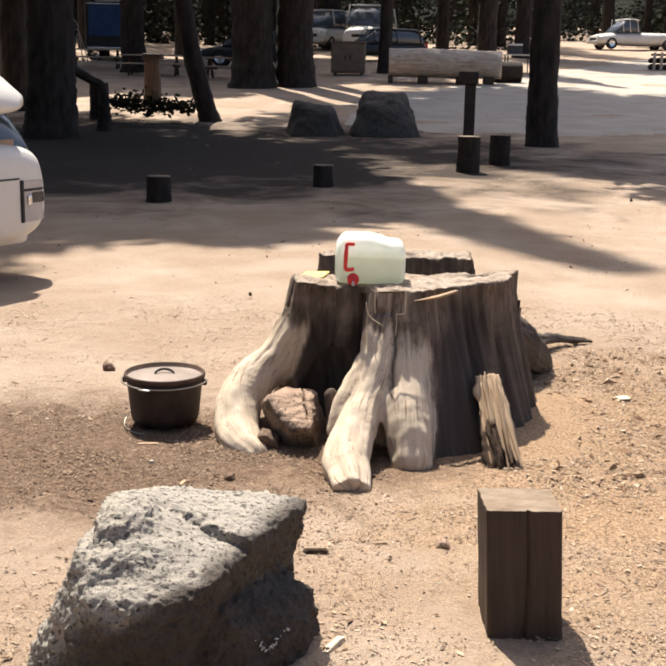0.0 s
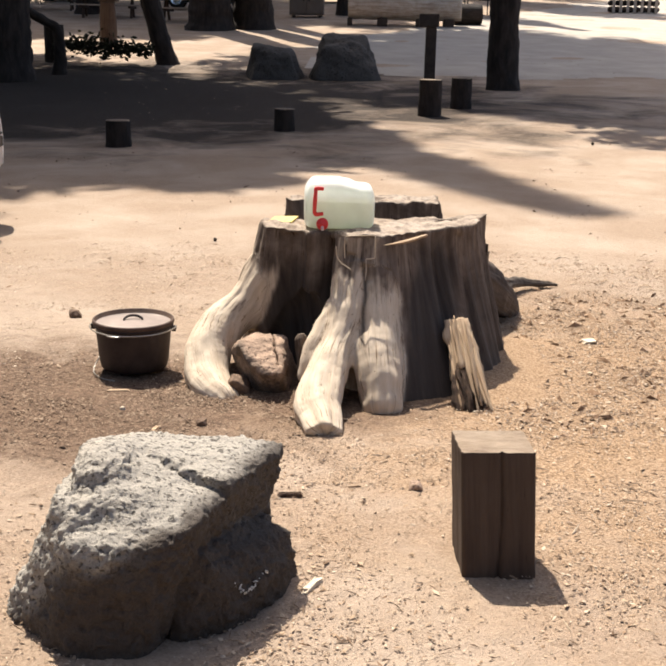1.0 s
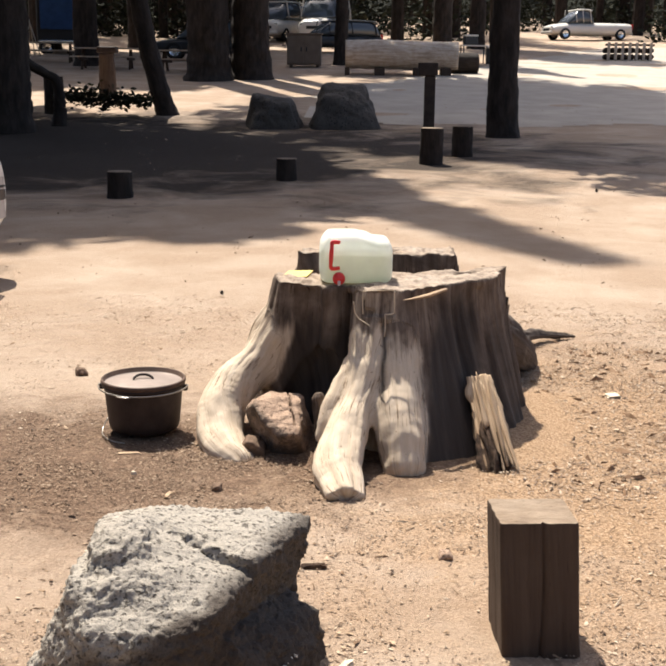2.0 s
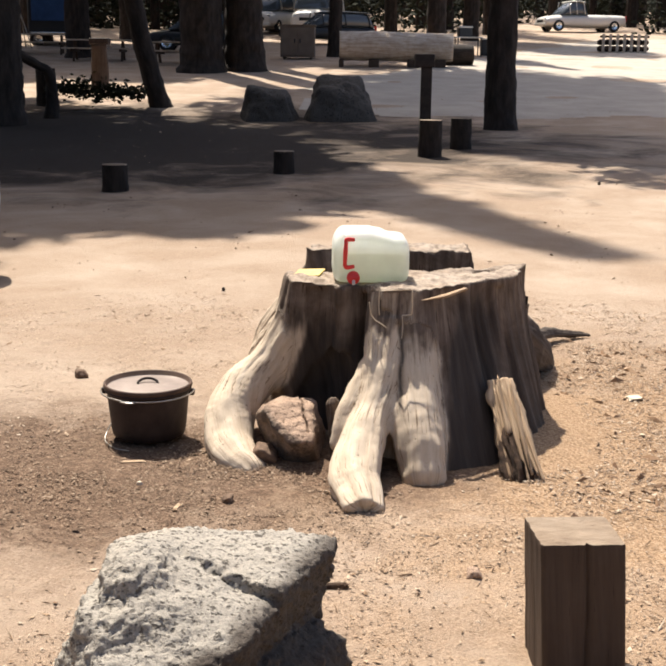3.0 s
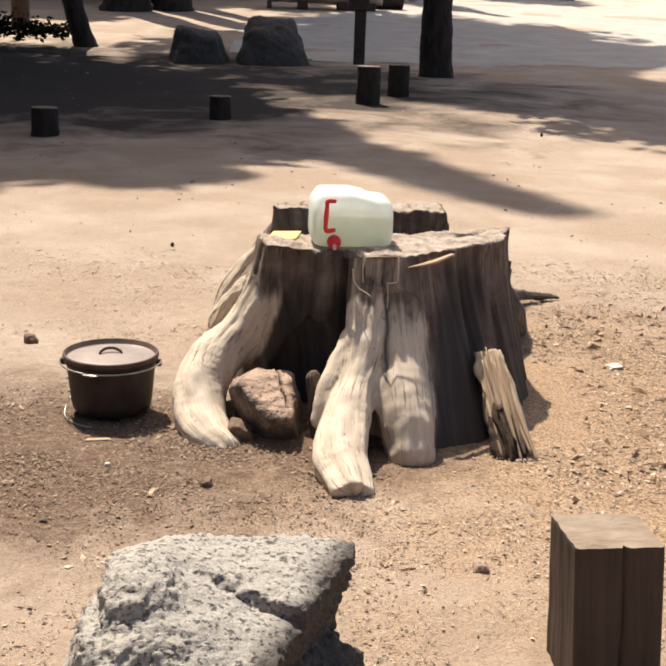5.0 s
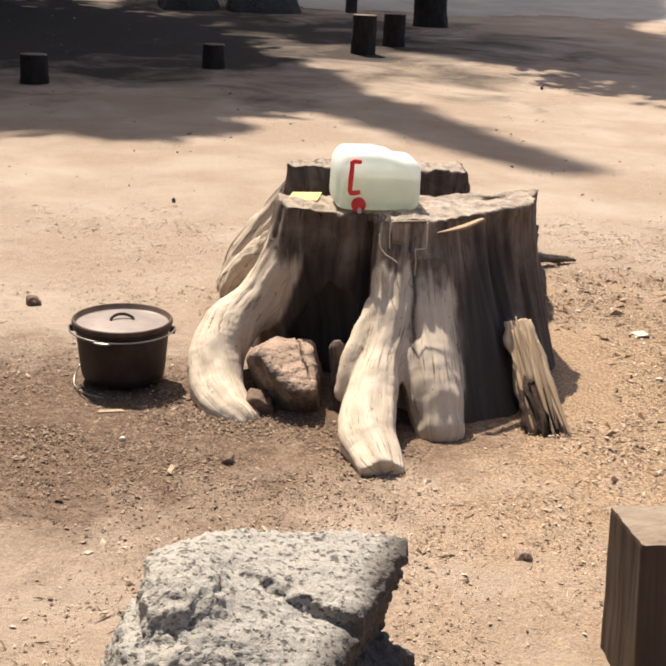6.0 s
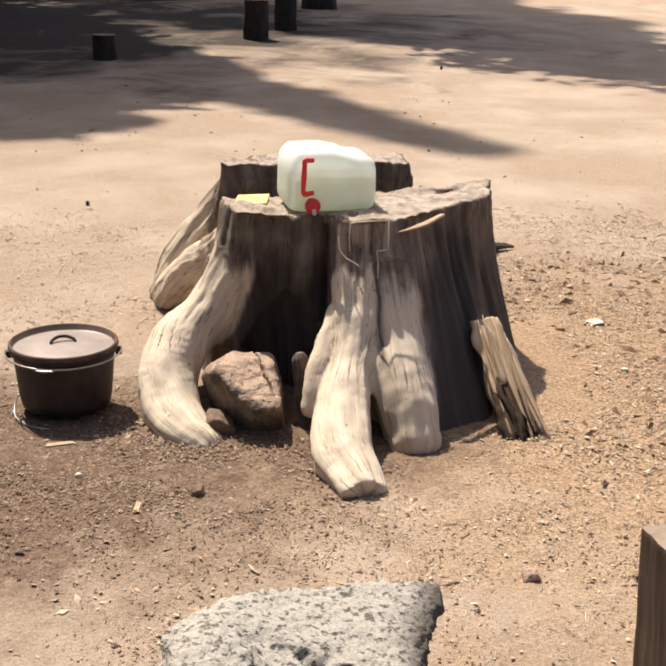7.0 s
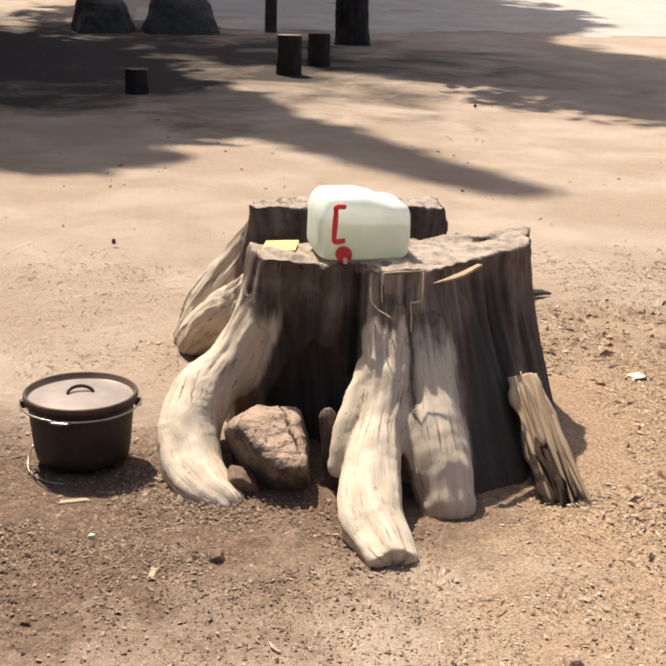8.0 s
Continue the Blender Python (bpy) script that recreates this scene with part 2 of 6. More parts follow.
# RED_STONE again, its overhung sides darkened in colour to hold their shade
SHADED_STONE = mat_granite("shaded_reddish_stone", (0.34, 0.235, 0.165), (0.14, 0.09, 0.06), tint=(0.33, 0.19, 0.11), shade_ways=(((-0.85, -0.45, -0.30), 0.09), ((-0.6, -0.8, -0.4), 0.105), ((0.05, -1, -0.75), 0.115)))
IRON = mat_plain("seasoned_cast_iron", (0.040, 0.028, 0.024), 0.55, 0.35, 0.35, 14, 0.3, 0.002)
IRON_LID = mat_plain("dusty_iron_lid", (0.27, 0.215, 0.182), 0.42, 0.2, 0.25, 9, 0.25, 0.002)
IRON_RIM = mat_plain("rusty_iron_rim", (0.078, 0.046, 0.031), 0.7, 0.0, 0.35, 14, 0.3, 0.002)
WIRE = mat_plain("bare_steel_wire", (0.36, 0.33, 0.29), 0.35, 0.9, 0.1)
WHITE_FLECKS = mat_plain("white_flecks", (0.72, 0.70, 0.65), 0.95, 0, 0.35, 60, 0.8, 0.004)
JUG = mat_plastic_clear("milky_plastic", (0.96, 0.965, 0.94), 0.38, 0.55)
WATER = mat_plastic_clear("still_water", (0.79, 0.82, 0.70), 0.35, 0.55, 0.05)
RED = mat_plain("red_plastic", (0.70, 0.05, 0.045), 0.4, 0, 0.12)
SPONGE = mat_plain("yellow_card", (0.60, 0.46, 0.17), 0.85, 0, 0.12, 30, 0.4)
CHIPS = mat_island("loose_chips", ((0.0, (0.20, 0.125, 0.075)), (0.3, (0.33, 0.225, 0.14)), (0.75, (0.43, 0.315, 0.21)), (1.0, (0.56, 0.45, 0.33))))
BARKS = mat_island("bark_strips", ((0.0, (0.14, 0.080, 0.045)), (0.5, (0.27, 0.165, 0.095)), (1.0, (0.45, 0.31, 0.20))))
SOIL = mat_plain("dark_damp_soil", (0.15, 0.098, 0.066), 0.95, 0, 0.4, 40, 0.6)
CRUMBS = mat_island("soil_crumbs", ((0.0, (0.085, 0.053, 0.034)), (0.5, (0.20, 0.132, 0.084)), (1.0, (0.34, 0.245, 0.165))))
GRAVEL = mat_island("loose_gravel", ((0.0, (0.19, 0.13, 0.09)), (0.55, (0.33, 0.24, 0.165)), (1.0, (0.47, 0.375, 0.28))))
LEAF = mat_leaf("pine_needles", (0.018, 0.032, 0.012), (0.07, 0.10, 0.035))
LEAF_FAR = mat_leaf("forest_needles", (0.008, 0.010, 0.006), (0.030, 0.032, 0.020), 0.05, 1.0)
LEAF_DRY = mat_leaf("dry_sapling_leaves", (0.010, 0.010, 0.005), (0.040, 0.036, 0.016), 0.1, 0.9)
PAINT_W = mat_plain("white_car_paint", (0.62, 0.585, 0.53), 0.28, 0, 0.03, 3, 0.02)
GLASS = mat_glass("tinted_window")
RUBBER = mat_plain("black_rubber", (0.02, 0.02, 0.02), 0.8, 0, 0.3, 20)
DARK = mat_plain("dark_trim", (0.025, 0.025, 0.026), 0.5, 0, 0.2)
LENS = mat_plain("smoked_lens", (0.44, 0.40, 0.37), 0.2, 0, 0.1)
SMOKE = mat_plain("dark_lens", (0.075, 0.065, 0.06), 0.15, 0, 0.2)
CHROME = mat_plain("bright_metal", (0.7, 0.7, 0.7), 0.2, 1.0, 0.05)
LAMP_RED = mat_plain("red_lamp_lens", (0.35, 0.03, 0.025), 0.15, 0, 0.1)
BLUE = mat_plain("blue_canvas", (0.035, 0.075, 0.17), 0.8, 0, 0.25, 2, 0.3, 0.02)
BROWN_STEEL = mat_plain("brown_painted_steel", (0.17, 0.125, 0.09), 0.6, 0.1, 0.15, 3)
CREAM_PANEL = mat_plain("cream_panel", (0.62, 0.58, 0.52), 0.5, 0, 0.1, 2)
DARK_PAINT = mat_plain("dark_car_paint", (0.03, 0.032, 0.035), 0.3, 0, 0.1, 2)


# ---- mesh helpers ----
def vnoise(p, seed=0):
    """Smooth value noise in -1..1 for rows of points."""
    i = np.floor(p).astype(np.int64)
    f = p - i
    f = f * f * (3 - 2 * f)
    out = np.zeros(len(p))
    for dx in (0, 1):
        for dy in (0, 1):
            for dz in (0, 1):
                h = (i[:, 0] + dx) * 374761393 + (i[:, 1] + dy) * 668265263 + (i[:, 2] + dz) * 2147483647 + seed * 974634777
                h = (h ^ (h >> 13)) * 1274126177
                h = (h ^ (h >> 16)) & 0xFFFF
                w = (f[:, 0] if dx else 1 - f[:, 0]) * (f[:, 1] if dy else 1 - f[:, 1]) * (f[:, 2] if dz else 1 - f[:, 2])
                out += w * (h / 32767.5 - 1)
    return out


def fbm(p, seed=0, octaves=4, gain=0.5):
    a, s, total = 1.0, 1.0, np.zeros(len(p))
    for k in range(octaves):
        total += a * vnoise(p * s + 17.3 * k, seed + k)
        a, s = a * gain, s * 2.03
    return total


def smooth(a, b, x):
    t = np.clip((x - a) / (b - a), 0, 1)
    return t * t * (3 - 2 * t)


def mesh_of(name, verts, faces, mats, uv=None, slots=None, shade=True):
    me = bpy.data.meshes.new(name)
    me.from_pydata(np.asarray(verts, float).tolist(), [], [list(map(int, f)) for f in faces])
    for m in mats if isinstance(mats, (list, tuple)) else [mats]:
        me.materials.append(m)
    if uv is not None:
        layer = me.uv_layers.new(name="UVMap")
        idx = np.empty(len(me.loops), int)
        me.loops.foreach_get("vertex_index", idx)
        layer.data.foreach_set("uv", np.asarray(uv, float)[idx].ravel())
    if slots is not None:
        me.polygons.foreach_set("material_index", np.asarray(slots, np.int32))
    me.polygons.foreach_set("use_smooth", [shade] * len(me.polygons))
    me.update()
    return me


def thing(name, label, category, at=(0, 0, 0), rz=0.0, group="", kind=""):
    e = new(name)
    e.empty_display_size = 0.1
    e.matrix_world = pose(*at, 0, 0, rz)
    return tagged(e, label, category, group, kind)


def piece(name, me, parent, label="", m=None):
    ob = new(name, me)
    ob.parent = parent
    if m is not None:
        ob.matrix_basis = m
    if label:
        ob["label"] = label
    return ob


def part(name, bm, material, parent, label="", shade=False):
    """One mesh object out of a bmesh, under a thing or a part."""
    me = bpy.data.meshes.new(name)
    bm.to_mesh(me)
    bm.free()
    for m in material if isinstance(material, (list, tuple)) else [material]:
        me.materials.append(m)
    me.polygons.foreach_set("use_smooth", [shade] * len(me.polygons))
    return piece(name, me, parent, label)


def box_bm(w, d, h, at=(0, 0, 0), bevel=0.0, seg=2, rot=None, taper=1.0):
    """A bevelled box whose base centre stands at the given place."""
    bm = bmesh.new()
    bmesh.ops.create_cube(bm, size=1)
    for v in bm.verts:
        k = taper if v.co.z > 0 else 1.0
        v.co = Vector((v.co.x * w * k, v.co.y * d * k, (v.co.z + 0.5) * h))
    if bevel:
        bmesh.ops.bevel(bm, geom=bm.edges[:], offset=bevel, segments=seg, affect="EDGES", profile=0.6)
    if rot is not None:
        bmesh.ops.transform(bm, matrix=rot, verts=bm.verts[:])
    bmesh.ops.translate(bm, vec=at, verts=bm.verts[:])
    return bm


def lathe(profile, n=48, mats=None, at=(0, 0, 0)):
    """Verts, faces and UVs of a turned profile of (radius, height)."""
    prof = np.array(profile, float)
    ang = np.linspace(0, 2 * np.pi, n, endpoint=False)
    v = np.stack([np.outer(prof[:, 0], np.cos(ang)), np.outer(prof[:, 0], np.sin(ang)), np.repeat(prof[:, 1:2], n, 1)], -1).reshape(-1, 3) + at
    f = [(a * n + b, a * n + (b + 1) % n, (a + 1) * n + (b + 1) % n, (a + 1) * n + b) for a in range(len(prof) - 1) for b in range(n)]
    uv = np.stack([np.tile(ang * 0.15, len(prof)), np.repeat(prof[:, 1], n)], -1)
    return v, f, uv


def sweep(points, radii, n=16, flat=1.0, ridge=0.0, seed=0, steps=40, knots=0.0, cap=True, up=(0, 0, 1)):
    """A tapering limb along a smooth curve through points: verts, faces, UVs in metres."""
    pts, rad = np.array(points, float), np.array(radii, float)
    k = np.linspace(0, len(pts) - 1, steps)
    i = np.clip(k.astype(int), 0, len(pts) - 2)
    f = (k - i)[:, None]
    ext = np.vstack([2 * pts[0] - pts[1], pts, 2 * pts[-1] - pts[-2]])
    p0, p1, p2, p3 = ext[i], ext[i + 1], ext[i + 2], ext[i + 3]
    line = 0.5 * (2 * p1 + (p2 - p0) * f + (2 * p0 - 5 * p1 + 4 * p2 - p3) * f**2 + (3 * p1 - p0 - 3 * p2 + p3) * f**3)
    r = rad[i] * (1 - f[:, 0]) + rad[i + 1] * f[:, 0]
    tang = np.gradient(line, axis=0)
    tang /= np.linalg.norm(tang, axis=1)[:, None] + 1e-9
    side = np.cross(tang, up)
    side /= np.linalg.norm(side, axis=1)[:, None] + 1e-9
    over = np.cross(side, tang)
    ang = np.linspace(0, 2 * np.pi, n, endpoint=False)
    length = np.r_[0, np.cumsum(np.linalg.norm(np.diff(line, axis=0), axis=1))]
    ca, sa = np.cos(ang), np.sin(ang)
    q = np.stack([np.tile(ca * 2.2, steps), np.tile(sa * 2.2, steps), np.repeat(length * 2.5, n)], -1)
    wob = 1 + ridge * fbm(q * 1.6, seed, 4, 0.6) + knots * np.clip(fbm(q * 0.9 + 5, seed + 9, 2), 0, 1)
    rr = np.repeat(r, n) * wob
    v = np.repeat(line, n, 0) + rr[:, None] * (np.tile(ca, steps)[:, None] * np.repeat(side, n, 0) + flat * np.tile(sa, steps)[:, None] * np.repeat(over, n, 0))
    fa = [(a * n + b, a * n + (b + 1) % n, (a + 1) * n + (b + 1) % n, (a + 1) * n + b) for a in range(steps - 1) for b in range(n)]
    uv = np.stack([np.tile(np.abs(ang - np.pi) * r.mean(), steps), np.repeat(length, n)], -1)
    if cap:
        for ring, rev in ((0, True), (steps - 1, False)):
            c = len(v)
            v = np.vstack([v, line[ring]])
            uv = np.vstack([uv, [0.3, length[ring]]])
            for b in range(n):
                e = (ring * n + b, ring * n + (b + 1) % n, c)
                fa.append(e[::-1] if rev else e)
    return v, fa, uv


def join(*chunks):
    """Several (verts, faces, uv) as one."""
    vs, fs, us, base = [], [], [], 0
    for v, f, u in chunks:
        vs.append(v)
        us.append(u)
        fs += [tuple(i + base for i in x) for x in f]
        base += len(v)
    return np.vstack(vs), fs, np.vstack(us)


def rock_mesh(name, lobes, material, level=6, soft=14.0, rough=0.012, pits=0.004, seed=3, freq=6.0):
    """A boulder: the star-shaped union of lobes, each cut out by planes (normal, distance)."""
    bm = bmesh.new()
    bmesh.ops.create_icosphere(bm, subdivisions=level, radius=1)
    d = np.array([v.co[:] for v in bm.verts])
    faces = [[v.index for v in f.verts] for f in bm.faces]
    bm.free()
    d /= np.linalg.norm(d, axis=1)[:, None]
    total = np.zeros(len(d))
    for planes in lobes:
        inv = np.zeros(len(d))
        for n, off in planes:
            n = np.array(n, float)
            n /= np.linalg.norm(n)
            inv += np.clip(d @ n / off, 0, None) ** soft
        total += inv ** (-9 / soft)
    v = d * (total ** (1 / 9))[:, None]
    v += d * (rough * fbm(v * freq, seed, 4, 0.55) + pits * (0.5 - np.abs(fbm(v * freq * 8, seed + 7, 4, 0.7))))[:, None]
    return mesh_of(name, v, faces, material)


def ground_z(x, y):
    y = np.asarray(y, float)
    return np.clip(y - 9, 0, None) * 0.03 + np.clip(y - 20, 0, None) * 0.035


def gz(x, y):
    return float(ground_z(x, y))


# ---- ground ----
def build_ground():
    def axis(lo, hi, fine_lo, fine_hi, step, grow):
        a = list(np.arange(fine_lo, fine_hi, step))
        s, x = step, a[-1]
        while x < hi:
            s *= grow
            x += s
            a.append(x)
        s, x = step, a[0]
        while x > lo:
            s *= grow
            x -= s
            a.insert(0, x)
        return np.array(a)

    xs = axis(-400, 400, -1.7, 2.2, 0.013, 1.06)
    ys = axis(-120, 700, -2.9, 2.4, 0.013, 1.06)
    X, Y = np.meshgrid(xs, ys)
    p = np.stack([X.ravel(), Y.ravel(), np.zeros(X.size)], -1)
    near = np.exp(-np.maximum(0, np.hypot(p[:, 0], p[:, 1] + 0.5) - 3) / 6)
    p[:, 2] = ground_z(p[:, 0], p[:, 1])
    p[:, 2] += near * (0.006 * fbm(p * (3, 3, 0), 5, 3) + 0.0035 * fbm(p * (19, 19, 0), 6, 3, 0.6)) - 0.004
    p[:, 2] += (1 - near) * 0.03 * fbm(p * (0.35, 0.35, 0), 8, 3)
    # soil banked against the foot of the stump
    d = np.hypot((p[:, 0] - 0.25) / 0.75, (p[:, 1] - 0.25) / 0.85)
    p[:, 2] += 0.03 * np.exp(-((d - 0.75) / 0.22) ** 2) * (p[:, 1] > -0.42) * smooth(-0.45, -0.15, p[:, 1])
    w = len(xs)
    a = (np.arange(len(ys) - 1)[:, None] * w + np.arange(w - 1)[None]).ravel()
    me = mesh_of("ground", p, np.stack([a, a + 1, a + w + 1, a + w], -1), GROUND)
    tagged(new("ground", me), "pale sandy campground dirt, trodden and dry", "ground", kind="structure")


build_ground()


def build_track():
    """The greyer vehicle track that crosses behind the clearing."""
    xs, ys = np.linspace(-2, 40, 140), np.linspace(19.5, 60, 150)
    X, Y = np.meshgrid(xs, ys)
    p = np.stack([X.ravel(), Y.ravel(), np.zeros(X.size)], -1)
    p[:, 2] = ground_z(p[:, 0], p[:, 1]) + 0.03 * fbm(p * (0.35, 0.35, 0), 8, 3) + 0.004
    wob = 0.7 * fbm(p * (0.5, 0.5, 0), 12, 3)
    edge = np.minimum(p[:, 1] - 20.6 - 0.10 * np.clip(p[:, 0], 0, 9), p[:, 0] + 0.9 - np.clip(p[:, 1] - 30, 0, 99) * 0.45) + wob
    near = np.exp(-np.maximum(0, np.hypot(p[:, 0], p[:, 1] + 0.5) - 3) / 6)
    p[:, 2] -= near * 0.04
    w = len(xs)
    a = (np.arange(len(ys) - 1)[:, None] * w + np.arange(w - 1)[None]).ravel()
    f = np.stack([a, a + 1, a + w + 1, a + w], -1)
    f = f[(edge[f] > 0).all(1)]
    me = mesh_of("track", p, f, mat_plain("grey_track_dust", (0.37, 0.318, 0.26), 0.95, 0, 0.14, 1.2, 0.5, 0.02))
    tagged(new("road", me), "pale grey dusty vehicle track", "road", kind="structure")


build_track()


# ---- the tree stump ----
def surface_net(val, origin, h):
    """A smooth quad mesh of the zero level of a grid of values (negative inside)."""
    nx, ny, nz = val.shape
    inside = val < 0
    cells = np.zeros((nx - 1, ny - 1, nz - 1), np.int8)
    total = np.zeros((nx - 1, ny - 1, nz - 1, 3), np.float32)
    count = np.zeros((nx - 1, ny - 1, nz - 1), np.float32)
    corner = [(i, j, k) for i in (0, 1) for j in (0, 1) for k in (0, 1)]

    def view(arr, c):
        return arr[c[0] : c[0] + nx - 1, c[1] : c[1] + ny - 1, c[2] : c[2] + nz - 1]

    for c in corner:
        for ax in range(3):
            if c[ax]:
                continue
            e = list(c)
            e[ax] = 1
            va, vb = view(val, c), view(val, e)
            cut = (va < 0) != (vb < 0)
            t = np.where(cut, va / np.where(cut, va - vb, 1), 0)
            for k in range(3):
                total[..., k] += np.where(cut, (t if k == ax else 0) + c[k], 0)
            count += cut
    live = count > 0
    index = np.full(live.shape, -1, np.int64)
    index[live] = np.arange(live.sum())
    where = np.argwhere(live)
    verts = (where + total[live] / count[live][:, None]) * h + origin
    faces = []
    for ax in range(3):
        o = [x for x in range(3) if x != ax]
        a0 = [slice(1, -1)] * 3
        a0[ax] = slice(0, -1)
        a1 = list(a0)
        a1[ax] = slice(1, None)
        p, q = inside[tuple(a0)], inside[tuple(a1)]
        at = np.argwhere(p != q)
        flip = p[tuple(at.T)]
        at = at + [0 if x == ax else 1 for x in range(3)]
        quad = []
        for di, dj in ((0, 0), (1, 0), (1, 1), (0, 1)):
            w = at.copy()
            w[:, o[0]] -= di
            w[:, o[1]] -= dj
            quad.append(index[tuple(w.T)])
        quad = np.stack(quad, 1)
        turn = flip if ax != 1 else ~flip
        quad[~turn] = quad[~turn][:, ::-1]
        faces.append(quad)
    faces = np.vstack(faces)
    return verts, faces[(faces >= 0).all(1)]


def banded_net(field, lo, hi, h, band=0.045, step=4):
    """The surface of a field of distances: a coarse pass first, then the fine grid near the surface alone."""
    lo = np.array(lo, float)
    dims = ((np.array(hi) - lo) / h).astype(int) // step * step
    grid = [lo[k] + h * np.arange(dims[k]) for k in range(3)]
    rough = [g[::step] + 1.5 * h for g in grid]
    C = np.stack([x.ravel() for x in np.meshgrid(*rough, indexing="ij")], -1)
    wide = field(C).reshape([len(g) for g in rough])
    val = wide.repeat(step, 0).repeat(step, 1).repeat(step, 2).ravel()
    close = np.abs(val) < band
    P = np.stack([x.ravel()[close] for x in np.meshgrid(*grid, indexing="ij")], -1)
    val[close] = field(P)
    return surface_net(val.reshape(dims), lo, h)


ROOTS = [
    # name, label, bleached or not, blend, (x, y, z, radius) along the limb
    ("root", "bleached cream root curling to the ground", 1, 0.10, [(-0.19, 0.15, 0.56, 0.065), (-0.235, 0.13, 0.43, 0.08), (-0.325, 0.11, 0.31, 0.082), (-0.435, 0.05, 0.20, 0.098), (-0.485, -0.04, 0.10, 0.100), (-0.475, -0.16, 0.02, 0.094), (-0.43, -0.27, -0.01, 0.078), (-0.385, -0.32, -0.03, 0.062)]),
    ("root", "bleached cream root, sawn off at its tip", 1, 0.07, [(0.14, -0.045, 0.58, 0.065), (0.130, -0.10, 0.47, 0.072), (0.115, -0.19, 0.36, 0.074), (0.096, -0.28, 0.25, 0.068), (0.042, -0.42, 0.115, 0.090), (0.018, -0.58, 0.030, 0.096), (0.045, -0.70, -0.005, 0.080), (0.068, -0.78, -0.02, 0.068)]),
    ("root", "rounded grey-brown root knee", 0.62, 0.06, [(0.225, -0.035, 0.56, 0.06), (0.238, -0.11, 0.44, 0.075), (0.252, -0.21, 0.29, 0.084), (0.268, -0.35, 0.13, 0.098), (0.276, -0.43, 0.01, 0.090)]),
    ("root", "thin pale side root", 1, 0.015, [(0.055, -0.17, 0.36, 0.020), (0.010, -0.26, 0.265, 0.027), (-0.028, -0.32, 0.18, 0.032), (-0.045, -0.345, 0.10, 0.030)]),
    ("root", "dark humped root at the back", 0.1, 0.05, [(0.60, 0.70, 0.34, 0.12), (0.74, 0.93, 0.22, 0.135), (0.86, 1.12, 0.10, 0.115), (0.94, 1.26, 0.02, 0.09)]),
    ("root", "long thin root running out behind", 0.2, 0.03, [(0.86, 1.20, 0.13, 0.06), (0.97, 1.52, 0.085, 0.045), (1.10, 1.78, 0.045, 0.030), (1.335, 1.89, 0.015, 0.011)]),
    ("root", "grey-brown ridge root behind the curling one", 0.52, 0.06, [(-0.15, 0.36, 0.53, 0.07), (-0.245, 0.60, 0.36, 0.085), (-0.345, 0.88, 0.21, 0.095), (-0.42, 1.07, 0.07, 0.090), (-0.45, 1.14, 0.0, 0.07)]),
    ("root", "tall grey root at the back", 0.46, 0.06, [(-0.10, 1.09, 0.53, 0.085), (-0.205, 1.13, 0.42, 0.090), (-0.325, 1.17, 0.28, 0.082), (-0.42, 1.20, 0.15, 0.072), (-0.475, 1.23, 0.02, 0.055)]),
    ("splintered_root", "splintered tan root leaning on the trunk", 0.0, 0.03, [(0.60, -0.05, 0.23, 0.040), (0.615, -0.15, 0.15, 0.052), (0.64, -0.26, 0.06, 0.058), (0.655, -0.34, -0.01, 0.055)]),
]
# the sawn rim and the foot of the trunk, in plan
RIM = [(-0.265, 0.15), (-0.243, 0.045), (-0.10, 0.035), (0.055, 0.0), (0.100, -0.065), (0.118, -0.115), (0.24, -0.105), (0.32, -0.05), (0.48, 0.075), (0.69, 0.28), (0.74, 0.42), (0.75, 0.65), (0.70, 0.95), (0.56, 1.20), (0.25, 1.28), (-0.05, 1.22), (-0.21, 1.12), (-0.24, 0.75), (-0.26, 0.45)]
FOOT = [(0.25, -0.31), (0.40, -0.34), (0.58, -0.31), (0.72, -0.08), (0.82, 0.25), (0.85, 0.60), (0.76, 1.05), (0.30, 1.36), (-0.10, 1.32), (-0.32, 1.10), (-0.32, 0.60), (-0.36, 0.20), (-0.22, 0.06), (-0.06, 0.0), (0.10, -0.20)]


def wear_and_shade(me, bleached, darkened):
    for name, values in (("bleach", bleached), ("shade_dark", darkened)):
        me.attributes.new(name, "FLOAT", "POINT").data.foreach_set("value", np.asarray(values, np.float32))


